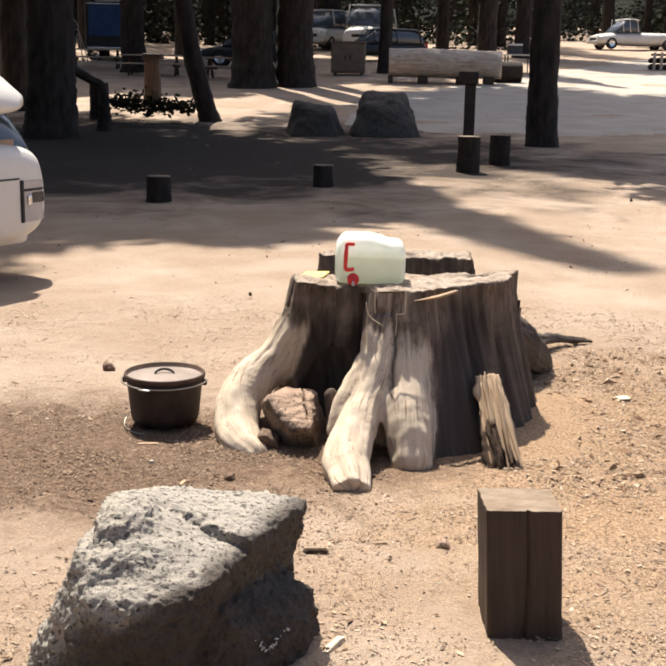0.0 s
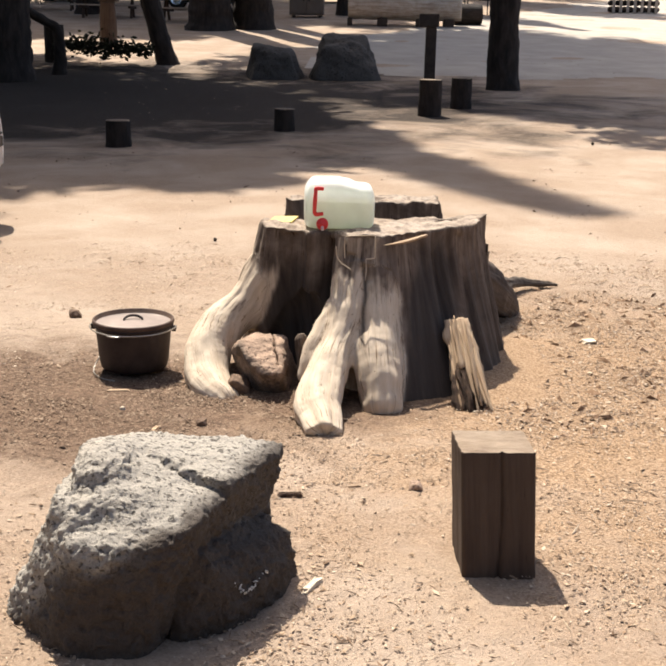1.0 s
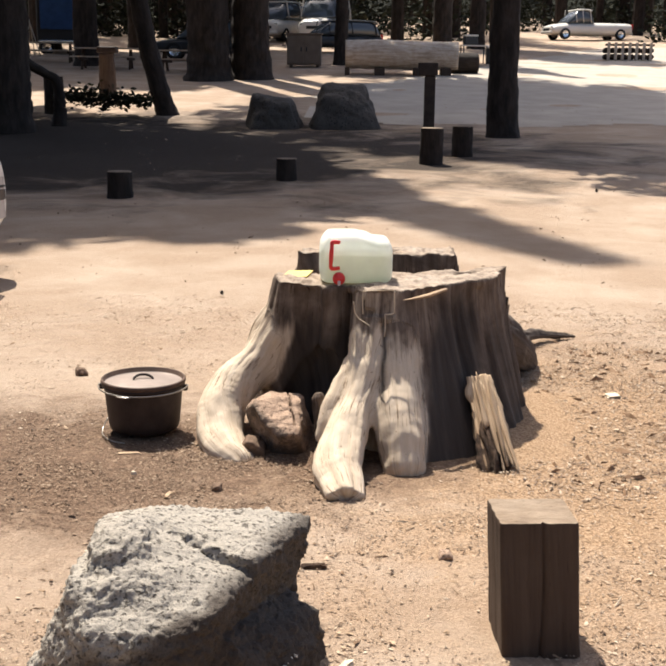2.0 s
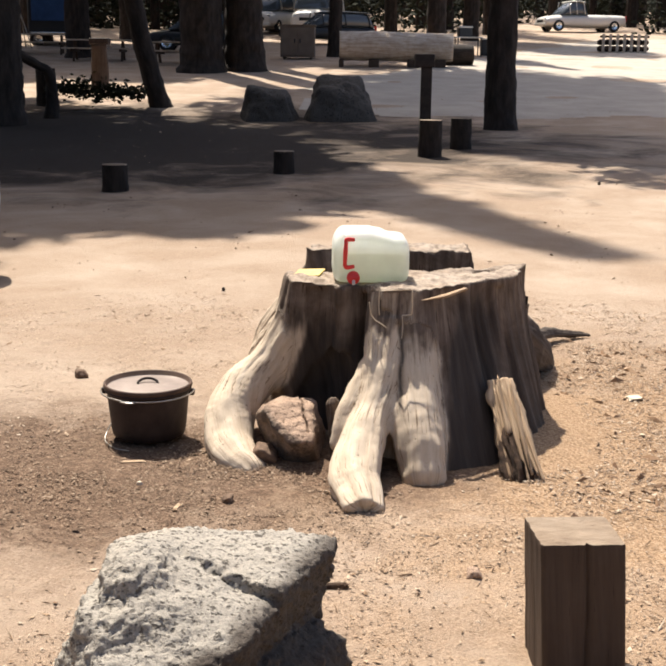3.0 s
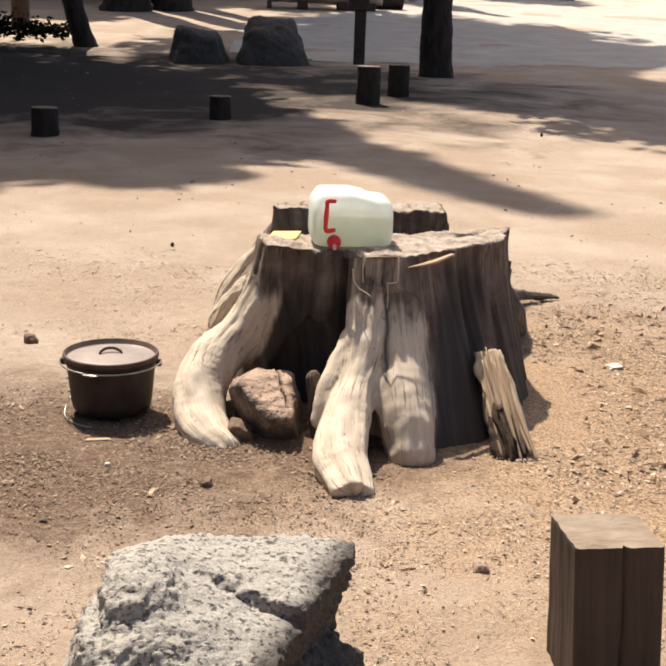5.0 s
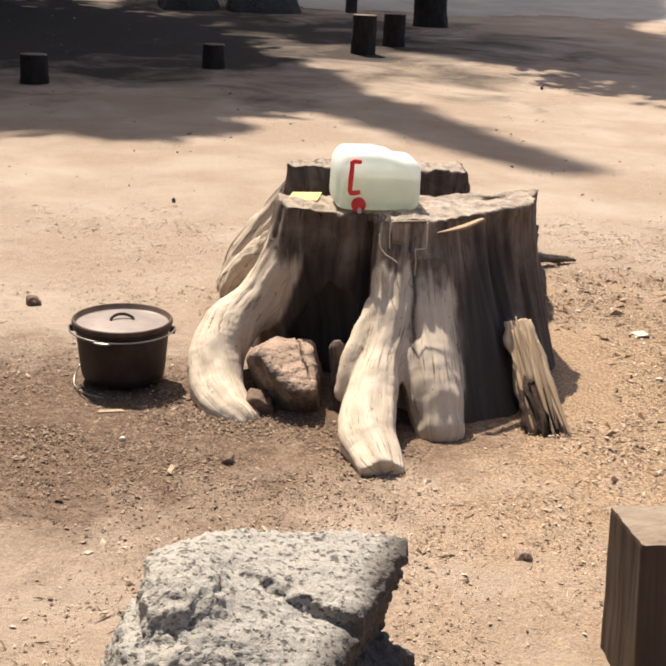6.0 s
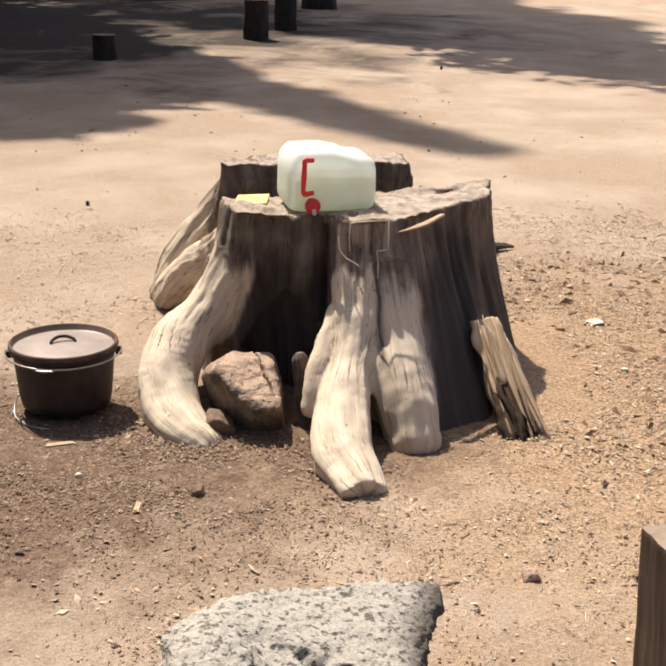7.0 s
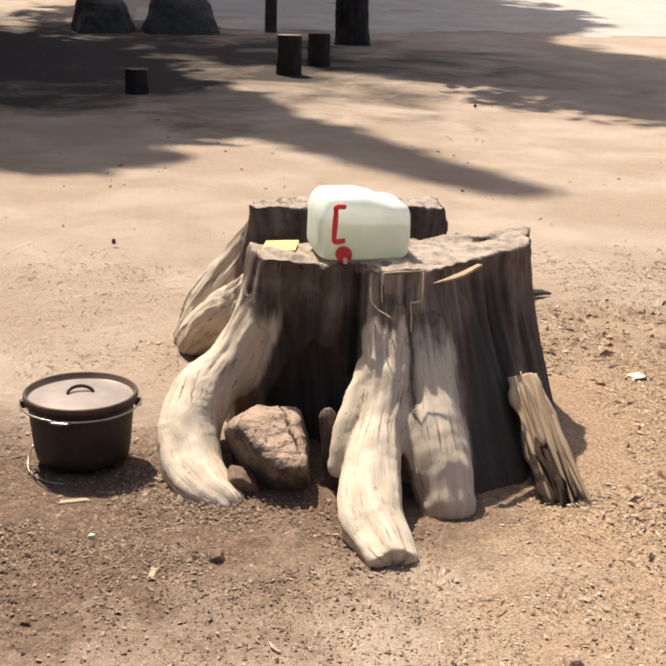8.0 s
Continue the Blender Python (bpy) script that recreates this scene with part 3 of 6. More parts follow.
def build_stump():
    st = thing("tree_stump", "old sawn conifer stump, weathered grey, with bleached flaring roots", "tree stump", (0.24, 0.51, 0))
    cx, cy, h = 0.24, 0.51, 0.0095
    lo, hi = np.array((-0.72, -0.92, -0.07)), np.array((1.42, 1.98, 0.76))
    def bump_at(a, mid, wide):
        d = (a - radians(mid) + np.pi) % (2 * np.pi) - np.pi
        return np.exp(-((d / wide) ** 2))

    def outline(points):
        """Radius by angle round the middle of the trunk, from a plan."""
        q = np.array(points) - (cx, cy)
        ang = np.arctan2(q[:, 1], q[:, 0])
        order = np.argsort(ang)
        ang, rad = ang[order], np.hypot(q[:, 0], q[:, 1])[order]
        return np.r_[ang - 2 * np.pi, ang, ang + 2 * np.pi], np.tile(rad, 3)

    rim_line, foot_line = outline(RIM), outline(FOOT)

    def body(p):
        x, y, z = p[:, 0] - cx, p[:, 1] - cy, p[:, 2]
        r, a = np.hypot(x, y) + 1e-6, np.arctan2(y, x)
        ca, sa = x / r, y / r
        rim, foot = np.interp(a, *rim_line), np.interp(a, *foot_line)
        low = 1 - np.clip(z / 0.62, 0, 1)
        wall = rim + (foot - rim) * low**1.35
        # flutes: a standing rib left of the middle, furrows beside it, and the furrow by the splinter
        for mid, wide, amt, pw in ((-119, 0.075, 0.048, 0.0), (-109.5, 0.035, -0.045, 0.1), (-129, 0.05, -0.030, 0.1), (-62, 0.12, -0.045, 0.8), (-44, 0.05, -0.018, 0.1), (-30, 0.07, 0.018, 0.0), (-18, 0.04, -0.02, 0.0)):
            wall = wall + amt * low**pw * bump_at(a, mid, wide)
        q = np.stack([ca * 8, sa * 8, z * 0.8], -1)
        wall += 0.020 * fbm(q * (0.62, 0.62, 0.8), 31, 3, 0.55) * smooth(0.66, 0.50, z) + 0.008 * fbm(q * (2.2, 2.2, 0.6), 34, 2, 0.55)
        d = (r - wall) * 0.9
        back = smooth(0.75, 0.95, p[:, 1])
        top = 0.643 + 0.025 * np.clip(x, 0, 1) + 0.006 * fbm(p * (9, 9, 0), 33, 3) + back * (0.012 * fbm(p * (16, 16, 0), 30, 3) - 0.026)
        rot = np.exp(-(((p[:, 0] - 0.53) / 0.10) ** 2 + ((p[:, 1] - 0.33) / 0.07) ** 2))
        top -= rot * 0.045 * np.clip(0.35 + fbm(p * (16, 30, 0), 39, 3), 0, 1)
        d = np.maximum(d, z - top)
        # rotted middle, open towards the far right and low on the left
        front = 0.375 - 0.08 * smooth(0.08, -0.10, p[:, 0]) + 0.22 * np.clip(p[:, 0] - 0.28, 0, 1) + 0.03 * fbm(p * (8, 8, 4), 35, 3)
        rear = 1.01 + 0.03 * fbm(p * (7, 7, 3), 36, 3)
        between = np.maximum(front - p[:, 1], p[:, 1] - rear)
        gap = np.maximum(between, np.maximum(0.20 - z, -0.15 - p[:, 0]))
        left = np.maximum(between, np.maximum(0.33 + 0.06 * fbm(p * 5, 40, 2) - z, p[:, 0] + 0.10))
        right = np.maximum(np.maximum(front - p[:, 1], 0.56 + 0.03 * fbm(p * 6, 37, 2) - p[:, 0]), 0.24 - z)
        return np.maximum(d, -np.minimum(np.minimum(gap, left), right))

    def shade_mask(p):
        """Painted shade: the hollow between the roots, the furrow beside the splinter, the right flank; ragged upper
        edges.
        """
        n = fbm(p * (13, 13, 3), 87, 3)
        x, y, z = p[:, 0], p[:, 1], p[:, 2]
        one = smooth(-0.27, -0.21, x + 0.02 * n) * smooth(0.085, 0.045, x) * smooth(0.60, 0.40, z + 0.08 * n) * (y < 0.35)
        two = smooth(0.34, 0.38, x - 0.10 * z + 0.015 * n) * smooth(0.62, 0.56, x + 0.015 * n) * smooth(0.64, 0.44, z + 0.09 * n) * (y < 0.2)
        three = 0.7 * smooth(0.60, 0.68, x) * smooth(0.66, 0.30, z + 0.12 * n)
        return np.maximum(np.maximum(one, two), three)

    def smoothed(chain, k=5):
        """The limb's points on a smooth curve."""
        q = np.array(chain, float)
        e = np.vstack([2 * q[0] - q[1], q, 2 * q[-1] - q[-2]])
        out = []
        for i in range(len(q) - 1):
            p0, p1, p2, p3 = e[i : i + 4]
            for f in np.arange(k) / k:
                out.append(0.5 * (2 * p1 + (p2 - p0) * f + (2 * p0 - 5 * p1 + 4 * p2 - p3) * f**2 + (3 * p1 - p0 - 3 * p2 + p3) * f**3))
        return out + [q[-1]]

    limbs = [(*row[:4], smoothed(row[4])) for row in ROOTS]

    def nrm_z(v, f):
        """How far each point's surface looks up."""
        n = np.zeros_like(v)
        q = v[f]
        c = np.cross(q[:, 2] - q[:, 0], q[:, 3] - q[:, 1])
        for k in range(4):
            np.add.at(n, f[:, k], c)
        return n[:, 2] / (np.linalg.norm(n, axis=1) + 1e-9)

    def limb(p, chain):
        """Distance to a limb, and how far along and round it each point lies."""
        best, along, turn, run = np.full(len(p), 9.0, np.float32), np.zeros(len(p)), np.zeros(len(p)), 0.0
        for u, v in zip(chain, chain[1:]):
            a, b = np.array(u[:3]), np.array(v[:3])
            ab = b - a
            L = np.linalg.norm(ab)
            t = np.clip((p - a) @ ab / L**2, 0, 1)
            off = p - a - t[:, None] * ab
            d = np.linalg.norm(off, axis=1) - (u[3] + t * (v[3] - u[3]))
            side = np.cross(ab / L, (0, 0, 1))
            side /= np.linalg.norm(side) + 1e-9
            over = np.cross(side, ab / L)
            sel = d < best
            best = np.where(sel, d, best)
            along = np.where(sel, run + t * L, along)
            turn = np.where(sel, np.arctan2(off @ side, off @ over), turn)
            run += L
        return best, along, turn

    def field(P):
        val = body(P)
        for i, (_, _, _, blend, chain) in enumerate(limbs):
            near = np.array(chain)
            box = ((P > near[:, :3].min(0) - 0.3) & (P < near[:, :3].max(0) + 0.3)).all(1)
            d = limb(P[box], chain)[0]
            d += 0.010 * fbm(P[box] * (9, 9, 6), 60 + i, 3)
            k = blend
            v = val[box]
            m = np.clip(0.5 + 0.5 * (v - d) / k, 0, 1)
            val[box] = v * (1 - m) + d * m - k * m * (1 - m)
        # dark hollow between the roots, narrowing upwards
        c = (P - (-0.115, -0.03, 0.04)) / (0.165, 0.14, 0.37)
        hollow = (np.linalg.norm(c, axis=1) - 1 + 0.10 * fbm(P * (9, 9, 3), 38, 3)) * 0.16
        val = np.where(P[:, 2] < 0.60, np.maximum(val, -hollow), val)
        # the near root is sawn off square at its tip
        cut = (P[:, 0] - 0.068) * 0.18 + (P[:, 1] + 0.775) * -1.0 + (P[:, 2] - 0.02) * -0.25
        return np.where((P[:, 1] < -0.6) & (P[:, 0] < 0.3), np.maximum(val, cut), val)

    verts, faces = banded_net(field, lo, hi, h)
    # which limb each point belongs to, with ragged borders
    dist = [body(verts) - 0.004]
    uvs = []
    a = np.arctan2(verts[:, 1] - cy, verts[:, 0] - cx)
    ontop = smooth(0.60, 0.63, verts[:, 2])
    uvs.append(np.stack([np.abs(a) * 0.55, verts[:, 2]], -1))
    for i, (_, _, _, blend, chain) in enumerate(limbs):
        d, along, turn = limb(verts, chain)
        dist.append(d + 0.003 * fbm(verts * (14, 14, 5), 80 + i, 2))
        uvs.append(np.stack([np.abs(turn) * 0.09, along], -1))
    own = np.argmin(np.array(dist), 0)
    two = np.sort(np.array(dist), 0)
    calm = 0.25 + 0.75 * smooth(0.0, 0.025, two[1] - two[0])
    bare = np.zeros(len(verts))
    for (_, _, pale, _, chain), d in zip(limbs, dist[1:]):
        inside = smooth(-0.06, 0.0, np.linalg.norm((verts - (-0.115, -0.03, 0.04)) / (0.165, 0.14, 0.37), axis=1) - 1)
        bare = np.maximum(bare, pale * inside * smooth(-0.05, 0.025, dist[0] - d + 0.02 * fbm(verts * (18, 18, 5), 88, 3)) * smooth(0.60, 0.36, verts[:, 2] + 0.09 * fbm(verts * (20, 20, 3), 89, 3)))
    grey = smooth(0.045, 0.085, verts[:, 0] + 0.012 * fbm(verts * (9, 9, 14), 95, 3)) * smooth(0.30, 0.25, verts[:, 0] + 0.02 * fbm(verts * (9, 9, 9), 96, 3)) * (verts[:, 1] < 0.0) * (nrm_z(verts, faces) < 0.6)
    bare = np.maximum(bare, 0.27 * grey)
    darkened = shade_mask(verts) * smooth(0.5, 0.15, bare)
    uv = np.array(uvs)[own, np.arange(len(own))]
    # normals, then ridges of the grain
    nrm = np.zeros_like(verts)
    fv = verts[faces]
    fn = np.cross(fv[:, 2] - fv[:, 0], fv[:, 3] - fv[:, 1])
    for k in range(4):
        np.add.at(nrm, faces[:, k], fn)
    nrm /= np.linalg.norm(nrm, axis=1)[:, None] + 1e-9
    g = np.stack([uv[:, 0] * 34, uv[:, 1] * 2.6, own * 7.0], -1)
    sawn = (verts[:, 2] > 0.61) & (nrm[:, 2] > 0.7)
    ridge = (0.0095 - 0.0015 * bare) * fbm(g * (0.62, 0.6, 1), 91, 3, 0.55) + 0.0022 * fbm(g * (3, 1.6, 1), 92, 2)
    ridge = ridge * np.where(own > 0, calm, 1.0) * np.where(own == 4, 0.4, 1.0)
    seam = verts[:, 0] - 0.194 - 0.005 * np.sin(verts[:, 2] * 13) + 0.006 * fbm(verts * (0, 0, 30), 94, 2)
    ridge -= 0.020 * np.exp(-((seam / 0.009) ** 2)) * (verts[:, 1] < 0.1) * smooth(0.25, 0.33, verts[:, 2]) * smooth(0.54, 0.52, verts[:, 2])
    # the seam crack gets a painted dark line as well
    darkened = np.maximum(darkened, 0.9 * np.exp(-((seam / 0.008) ** 2)) * (verts[:, 1] < 0.0) * smooth(0.20, 0.26, verts[:, 2]) * smooth(0.55, 0.50, verts[:, 2]))
    near = verts[:, 1] < 0.05
    step = smooth(0.100, 0.108, verts[:, 0]) * smooth(0.236, 0.228, verts[:, 0]) * smooth(0.545, 0.553, verts[:, 2])
    step = np.maximum(step, smooth(0.186, 0.194, verts[:, 0]) * smooth(0.236, 0.228, verts[:, 0]) * smooth(0.46, 0.47, verts[:, 2]) * smooth(0.56, 0.55, verts[:, 2]) * 0.5)
    ridge -= 0.012 * step * near
    flat = 0.006 * fbm(verts * 22, 93, 4, 0.6)
    verts = verts + nrm * np.where(sawn, flat, ridge)[:, None]
    uv_top = verts[:, :2]
    fown = own[faces[:, 0]]
    fsawn = sawn[faces].all(1) & (fown == 0)
    for i in range(len(ROOTS) + 1):
        sel = fown == i
        if not sel.any():
            continue
        used, flat_idx = np.unique(faces[sel], return_inverse=True)
        f = flat_idx.reshape(-1, 4)
        u = uv[used]
        if i == 0:
            t = sawn[used]
            u = np.where(t[:, None], uv_top[used], u)
            me = mesh_of("stump_trunk", verts[used] - (cx, cy, 0), f, [WOOD_OLD, WOOD_TOP], u, fsawn[sel].astype(int))
            piece("trunk", me, st, "hollow grey trunk, dark and furrowed")
            wear_and_shade(me, bare[used], darkened[used])
        else:
            name, label = ROOTS[i - 1][:2]
            me = mesh_of(name, verts[used] - (cx, cy, 0), f, WOOD_OLD, u)
            piece(name, me, st, label)
            wear_and_shade(me, bare[used], darkened[used])
    # a flat slab of torn wood, with slivers standing along it
    v, f, u = sweep([(0.598, -0.085, 0.285), (0.612, -0.155, 0.22), (0.632, -0.26, 0.12), (0.648, -0.35, 0.04), (0.658, -0.40, -0.03)], [0.036, 0.050, 0.054, 0.046, 0.03], 40, 0.50, 0.50, 49, 46, up=(0, -0.5, 0.85))
    piece("slab", mesh_of("torn_slab", v - (cx, cy, 0), f, WOOD_SPLIT, u), st, "torn tan slab of root wood")
    v, f, u = sweep([(0.600, -0.235, 0.170), (0.612, -0.315, 0.10), (0.634, -0.40, 0.02), (0.642, -0.43, -0.03)], [0.012, 0.040, 0.048, 0.042], 40, 0.8, 0.95, 57, 44)
    piece("rotten_core", mesh_of("rotten_core", v - (cx, cy, 0), f, BARK_STONE, u), st, "dark crumbling rot at the foot of the splinter")
    # slivers
    rnd = random.Random(4)
    for i in range(19):
        u = i / 18
        x = 0.552 + 0.10 * u + rnd.uniform(-0.006, 0.006)
        low = rnd.uniform(-0.02, 0.03) if u > 0.6 or rnd.random() < 0.4 else rnd.uniform(0.07, 0.15)
        z1 = 0.305 - 0.05 * abs(u - 0.35) + rnd.uniform(-0.06, 0.02)
        y0 = -0.405 + rnd.uniform(-0.03, 0.03)
        lean = 0.055 * (1 - low / 0.3)
        pts = [(x + lean + 0.02 * u, y0 - 0.01 + low, low), (x + 0.03, y0 + 0.13, z1 * 0.50), (x, y0 + 0.275, z1)]
        v, f, uvs2 = sweep(pts, [0.004, rnd.uniform(0.009, 0.017), 0.002], 7, rnd.uniform(0.3, 0.6), 0.45, 50 + i, 16)
        piece("sliver", mesh_of("sliver", v - (cx, cy, 0), f, WOOD_SPLIT, uvs2), st)
    # torn edges of the sawn step, their sunlit brightness put in as pale slivers
    for chain in ([(0.107, 0.555), (0.105, 0.60), (0.106, 0.648)], [(0.106, 0.648), (0.16, 0.652), (0.231, 0.655)], [(0.232, 0.652), (0.233, 0.60), (0.232, 0.562)], [(0.232, 0.560), (0.212, 0.556), (0.195, 0.556)], [(0.195, 0.556), (0.197, 0.51), (0.194, 0.47)], [(0.068, 0.605), (0.074, 0.56), (0.092, 0.535)], [(0.092, 0.535), (0.13, 0.512), (0.172, 0.476)]):
        pts = [(x, -0.146 - 0.36 * max(0, 0.56 - z), z) for x, z in chain]
        v, f, u = sweep(pts, [0.0022, 0.0030, 0.0022], 6, 0.9, 0.5, 33, 14, up=(0, 1, 0.05))
        piece("lit_torn_edge", mesh_of("lit_torn_edge", v - (cx, cy, 0), f, WOOD_PALE, u), st)
    v, f, u = sweep([(0.270, -0.128, 0.612), (0.36, -0.075, 0.620), (0.45, 0.008, 0.634)], [0.003, 0.017, 0.012], 8, 0.45, 0.3, 71, 20)
    piece("sliver", mesh_of("edge_sliver", v - (cx, cy, 0), f, WOOD_SPLIT, u), st, "pale sliver torn from the sawn edge")


build_stump()


# ---- things round the stump ----
def build_jug():
    """A collapsible cube-shaped water carrier, sagging a little on one shoulder."""
    jug = thing("water_jug", "milky collapsible plastic water jug, two thirds full, on the stump", "water jug", (0.068, 0.145, 0.646), 4)

    def shell(w, d, h, z0, p, n=64, rows=44, side=0.20, lid=0.34):
        ang = np.linspace(0, 2 * np.pi, n, endpoint=False)
        t = np.linspace(-np.pi / 2, np.pi / 2, rows)
        A, T = np.meshgrid(ang, t)

        def pw(x, e):
            return np.sign(x) * np.abs(x) ** e

        x = w / 2 * pw(np.cos(T), side) * pw(np.cos(A), p)
        y = d / 2 * pw(np.cos(T), side) * pw(np.sin(A), p)
        z = h / 2 * pw(np.sin(T), lid) + h / 2 + z0
        v = np.stack([x, y, z], -1).reshape(-1, 3)
        f = [(a * n + b, a * n + (b + 1) % n, (a + 1) * n + (b + 1) % n, (a + 1) * n + b) for a in range(rows - 1) for b in range(n)]
        return v, f

    v, f = shell(0.306, 0.275, 0.180, 0, 0.30)
    up = smooth(0.12, 0.180, v[:, 2])
    v[:, 2] += up * 0.024 * smooth(0.085, 0.025, v[:, 0]) * smooth(-0.16, -0.11, v[:, 0])
    v[:, :2] *= 1 + 0.014 * fbm(v * 11, 61, 3)[:, None] - 0.02 * up[:, None]
    piece("body", mesh_of("jug_body", v, f, JUG), jug)
    v, f = shell(0.292, 0.260, 0.142, 0.006, 0.30, side=0.10, lid=0.20)
    piece("water", mesh_of("jug_water", v, f, WATER), jug, "still, faintly green water")
    # strap handle on the front
    hx, fy = -0.102, -0.139
    chunks = []
    for pts in ([(hx + 0.03, fy, 0.178), (hx, fy - 0.012, 0.180), (hx - 0.004, fy - 0.016, 0.165)], [(hx - 0.003, fy - 0.016, 0.172), (hx - 0.006, fy - 0.020, 0.13), (hx - 0.008, fy - 0.016, 0.076)], [(hx - 0.008, fy - 0.016, 0.082), (hx + 0.0, fy - 0.013, 0.070), (hx + 0.030, fy - 0.004, 0.072)]):
        chunks.append(sweep(pts, [0.0075, 0.0095, 0.0075], 10, 0.6, 0, 0, 12, up=(0, 1, 0.1)))
    v, f, u = join(*chunks)
    piece("handle", mesh_of("jug_handle", v, f, RED, u), jug, "red plastic carrying handle")
    v, f, u = lathe([(0, 0), (0.021, 0), (0.026, 0.004), (0.026, 0.018), (0.021, 0.022), (0.011, 0.024), (0.011, 0.034), (0, 0.035)], 24)
    piece("tap", mesh_of("jug_tap", v, f, RED, u), jug, "red screw tap", pose(-0.075, -0.136, 0.028, 90, 0, 0))
    v, f, u = sweep([(0, 0, 0), (0, -0.012, -0.004), (0.0, -0.016, -0.016)], [0.007, 0.007, 0.006], 10, 1, 0, 0, 8, up=(1, 0, 0))
    piece("spout", mesh_of("jug_spout", v, f, JUG, u), jug, "clear plastic spout", pose(-0.075, -0.160, 0.020))


def build_card():
    bm = box_bm(0.112, 0.115, 0.008, (0, 0, 0), 0.003)
    for v in bm.verts:
        v.co.z += 0.004 * math.sin(v.co.y * 30) + 0.006 * math.sin(v.co.x * 22) * (1 if v.co.x > 0 else 0.3)
    c = thing("sponge_cloth", "folded yellow sponge cloth lying on the stump", "cloth", (-0.180, 0.185, 0.650), -12)
    part("cloth", bm, SPONGE, c)


def build_dutch_oven():
    pot = thing("dutch_oven", "black cast-iron camp dutch oven with a dusty lid", "dutch oven", (-0.824, -0.005, -0.010))
    pot.scale = (1.0, 1.0, 1.18)
    v, f, u = lathe([(0, 0.019), (0.130, 0.018), (0.146, 0.026), (0.152, 0.05), (0.165, 0.165), (0.166, 0.178), (0.176, 0.181), (0.176, 0.189), (0.158, 0.189), (0.150, 0.16), (0, 0.05)], 72)
    piece("pot", mesh_of("oven_pot", v, f, IRON, u), pot)
    v, f, u = lathe([(0, 0.198), (0.06, 0.197), (0.12, 0.194), (0.160, 0.190), (0.166, 0.191), (0.1695, 0.205), (0.1735, 0.207), (0.178, 0.204), (0.180, 0.195), (0.176, 0.1895), (0.12, 0.188), (0, 0.188)], 80)
    slots = [0 if k // 80 < 4 else 1 for k in range(len(f))]
    lid = piece("lid", mesh_of("oven_lid", v, f, [IRON_LID, IRON_RIM], u, slots), pot, "dusty flanged lid")
    v, f, u = sweep([(-0.040, 0.0, 0.195), (-0.038, 0.010, 0.203), (-0.016, 0.024, 0.210), (0.014, 0.024, 0.210), (0.036, 0.010, 0.203), (0.040, 0, 0.195)], [0.005] * 6, 12, 1, 0.05, 2, 30, up=(0, 1, 0))
    piece("lid_handle", mesh_of("lid_handle", v, f, IRON, u), lid, "looped iron handle", pose(0, 0, 0, 0, 0, 14))
    for a in (90 + 40, 210 + 40, 330 + 40):
        v, f, u = lathe([(0, 0), (0.010, 0), (0.012, 0.006), (0.014, 0.045), (0, 0.045)], 14)
        piece("leg", mesh_of("oven_leg", v, f, IRON, u), pot, "", pose(0.105 * math.cos(radians(a)), 0.105 * math.sin(radians(a)), 0.008))
    for s in (-1, 1):
        part("ear", box_bm(0.022, 0.022, 0.022, (s * 0.178, 0, 0.160), 0.005), IRON, pot)
    a = np.linspace(0, np.pi, 15)
    pts = [(0.190 * math.cos(x), -0.188 * math.sin(x), 0.180 - 0.004 * math.sin(x)) for x in a]
    v, f, u = sweep(pts, [0.0028] * len(pts), 8, 1, 0, 0, 60)
    piece("bail", mesh_of("bail", v, f, WIRE, u), pot, "thin steel wire bail resting on the side")
    v, f, u = sweep([(-0.08, -0.178, 0.174), (-0.05, -0.188, 0.173), (-0.02, -0.193, 0.174)], [0.003, 0.006, 0.003], 8, 0.7, 0, 0, 10)
    piece("bail_grip", mesh_of("bail_grip", v, f, WIRE, u), pot, "flattened bright grip")


def build_wire():
    t = thing("wire_loop", "thin bent steel wire lying beside the dutch oven", "wire", (-0.968, -0.085, 0.004))
    v, f, u = sweep([(-0.01, 0.07, 0.05), (-0.022, 0.03, 0.02), (-0.012, -0.03, 0.004), (0.04, -0.10, 0.002), (0.10, -0.13, 0.002)], [0.0025] * 5, 8, 1, 0, 0, 30)
    piece("wire", mesh_of("wire_loop", v, f, WIRE, u), t)


def carve(planes, p, k=0.012):
    """Rounded meeting of half spaces, each a normal and a point on its face."""
    total = np.zeros(len(p))
    for n, at in planes:
        n = np.array(n, float) / np.linalg.norm(n)
        total += np.exp(np.clip((p - at) @ n / k, -40, 40))
    return k * np.log(total)


def rock_net(name, field, lo, hi, h, material, at, grain):
    """A boulder from a field of distances, roughened along its normals by grain(points, normals)."""
    verts, faces = banded_net(field, lo, hi, h, 0.03)
    nrm = np.zeros_like(verts)
    fv = verts[faces]
    fn = np.cross(fv[:, 2] - fv[:, 0], fv[:, 3] - fv[:, 1])
    for k in range(4):
        np.add.at(nrm, faces[:, k], fn)
    nrm /= np.linalg.norm(nrm, axis=1)[:, None] + 1e-9
    verts = verts + nrm * grain(verts, nrm)[:, None]
    return mesh_of(name, verts - at, faces, material)


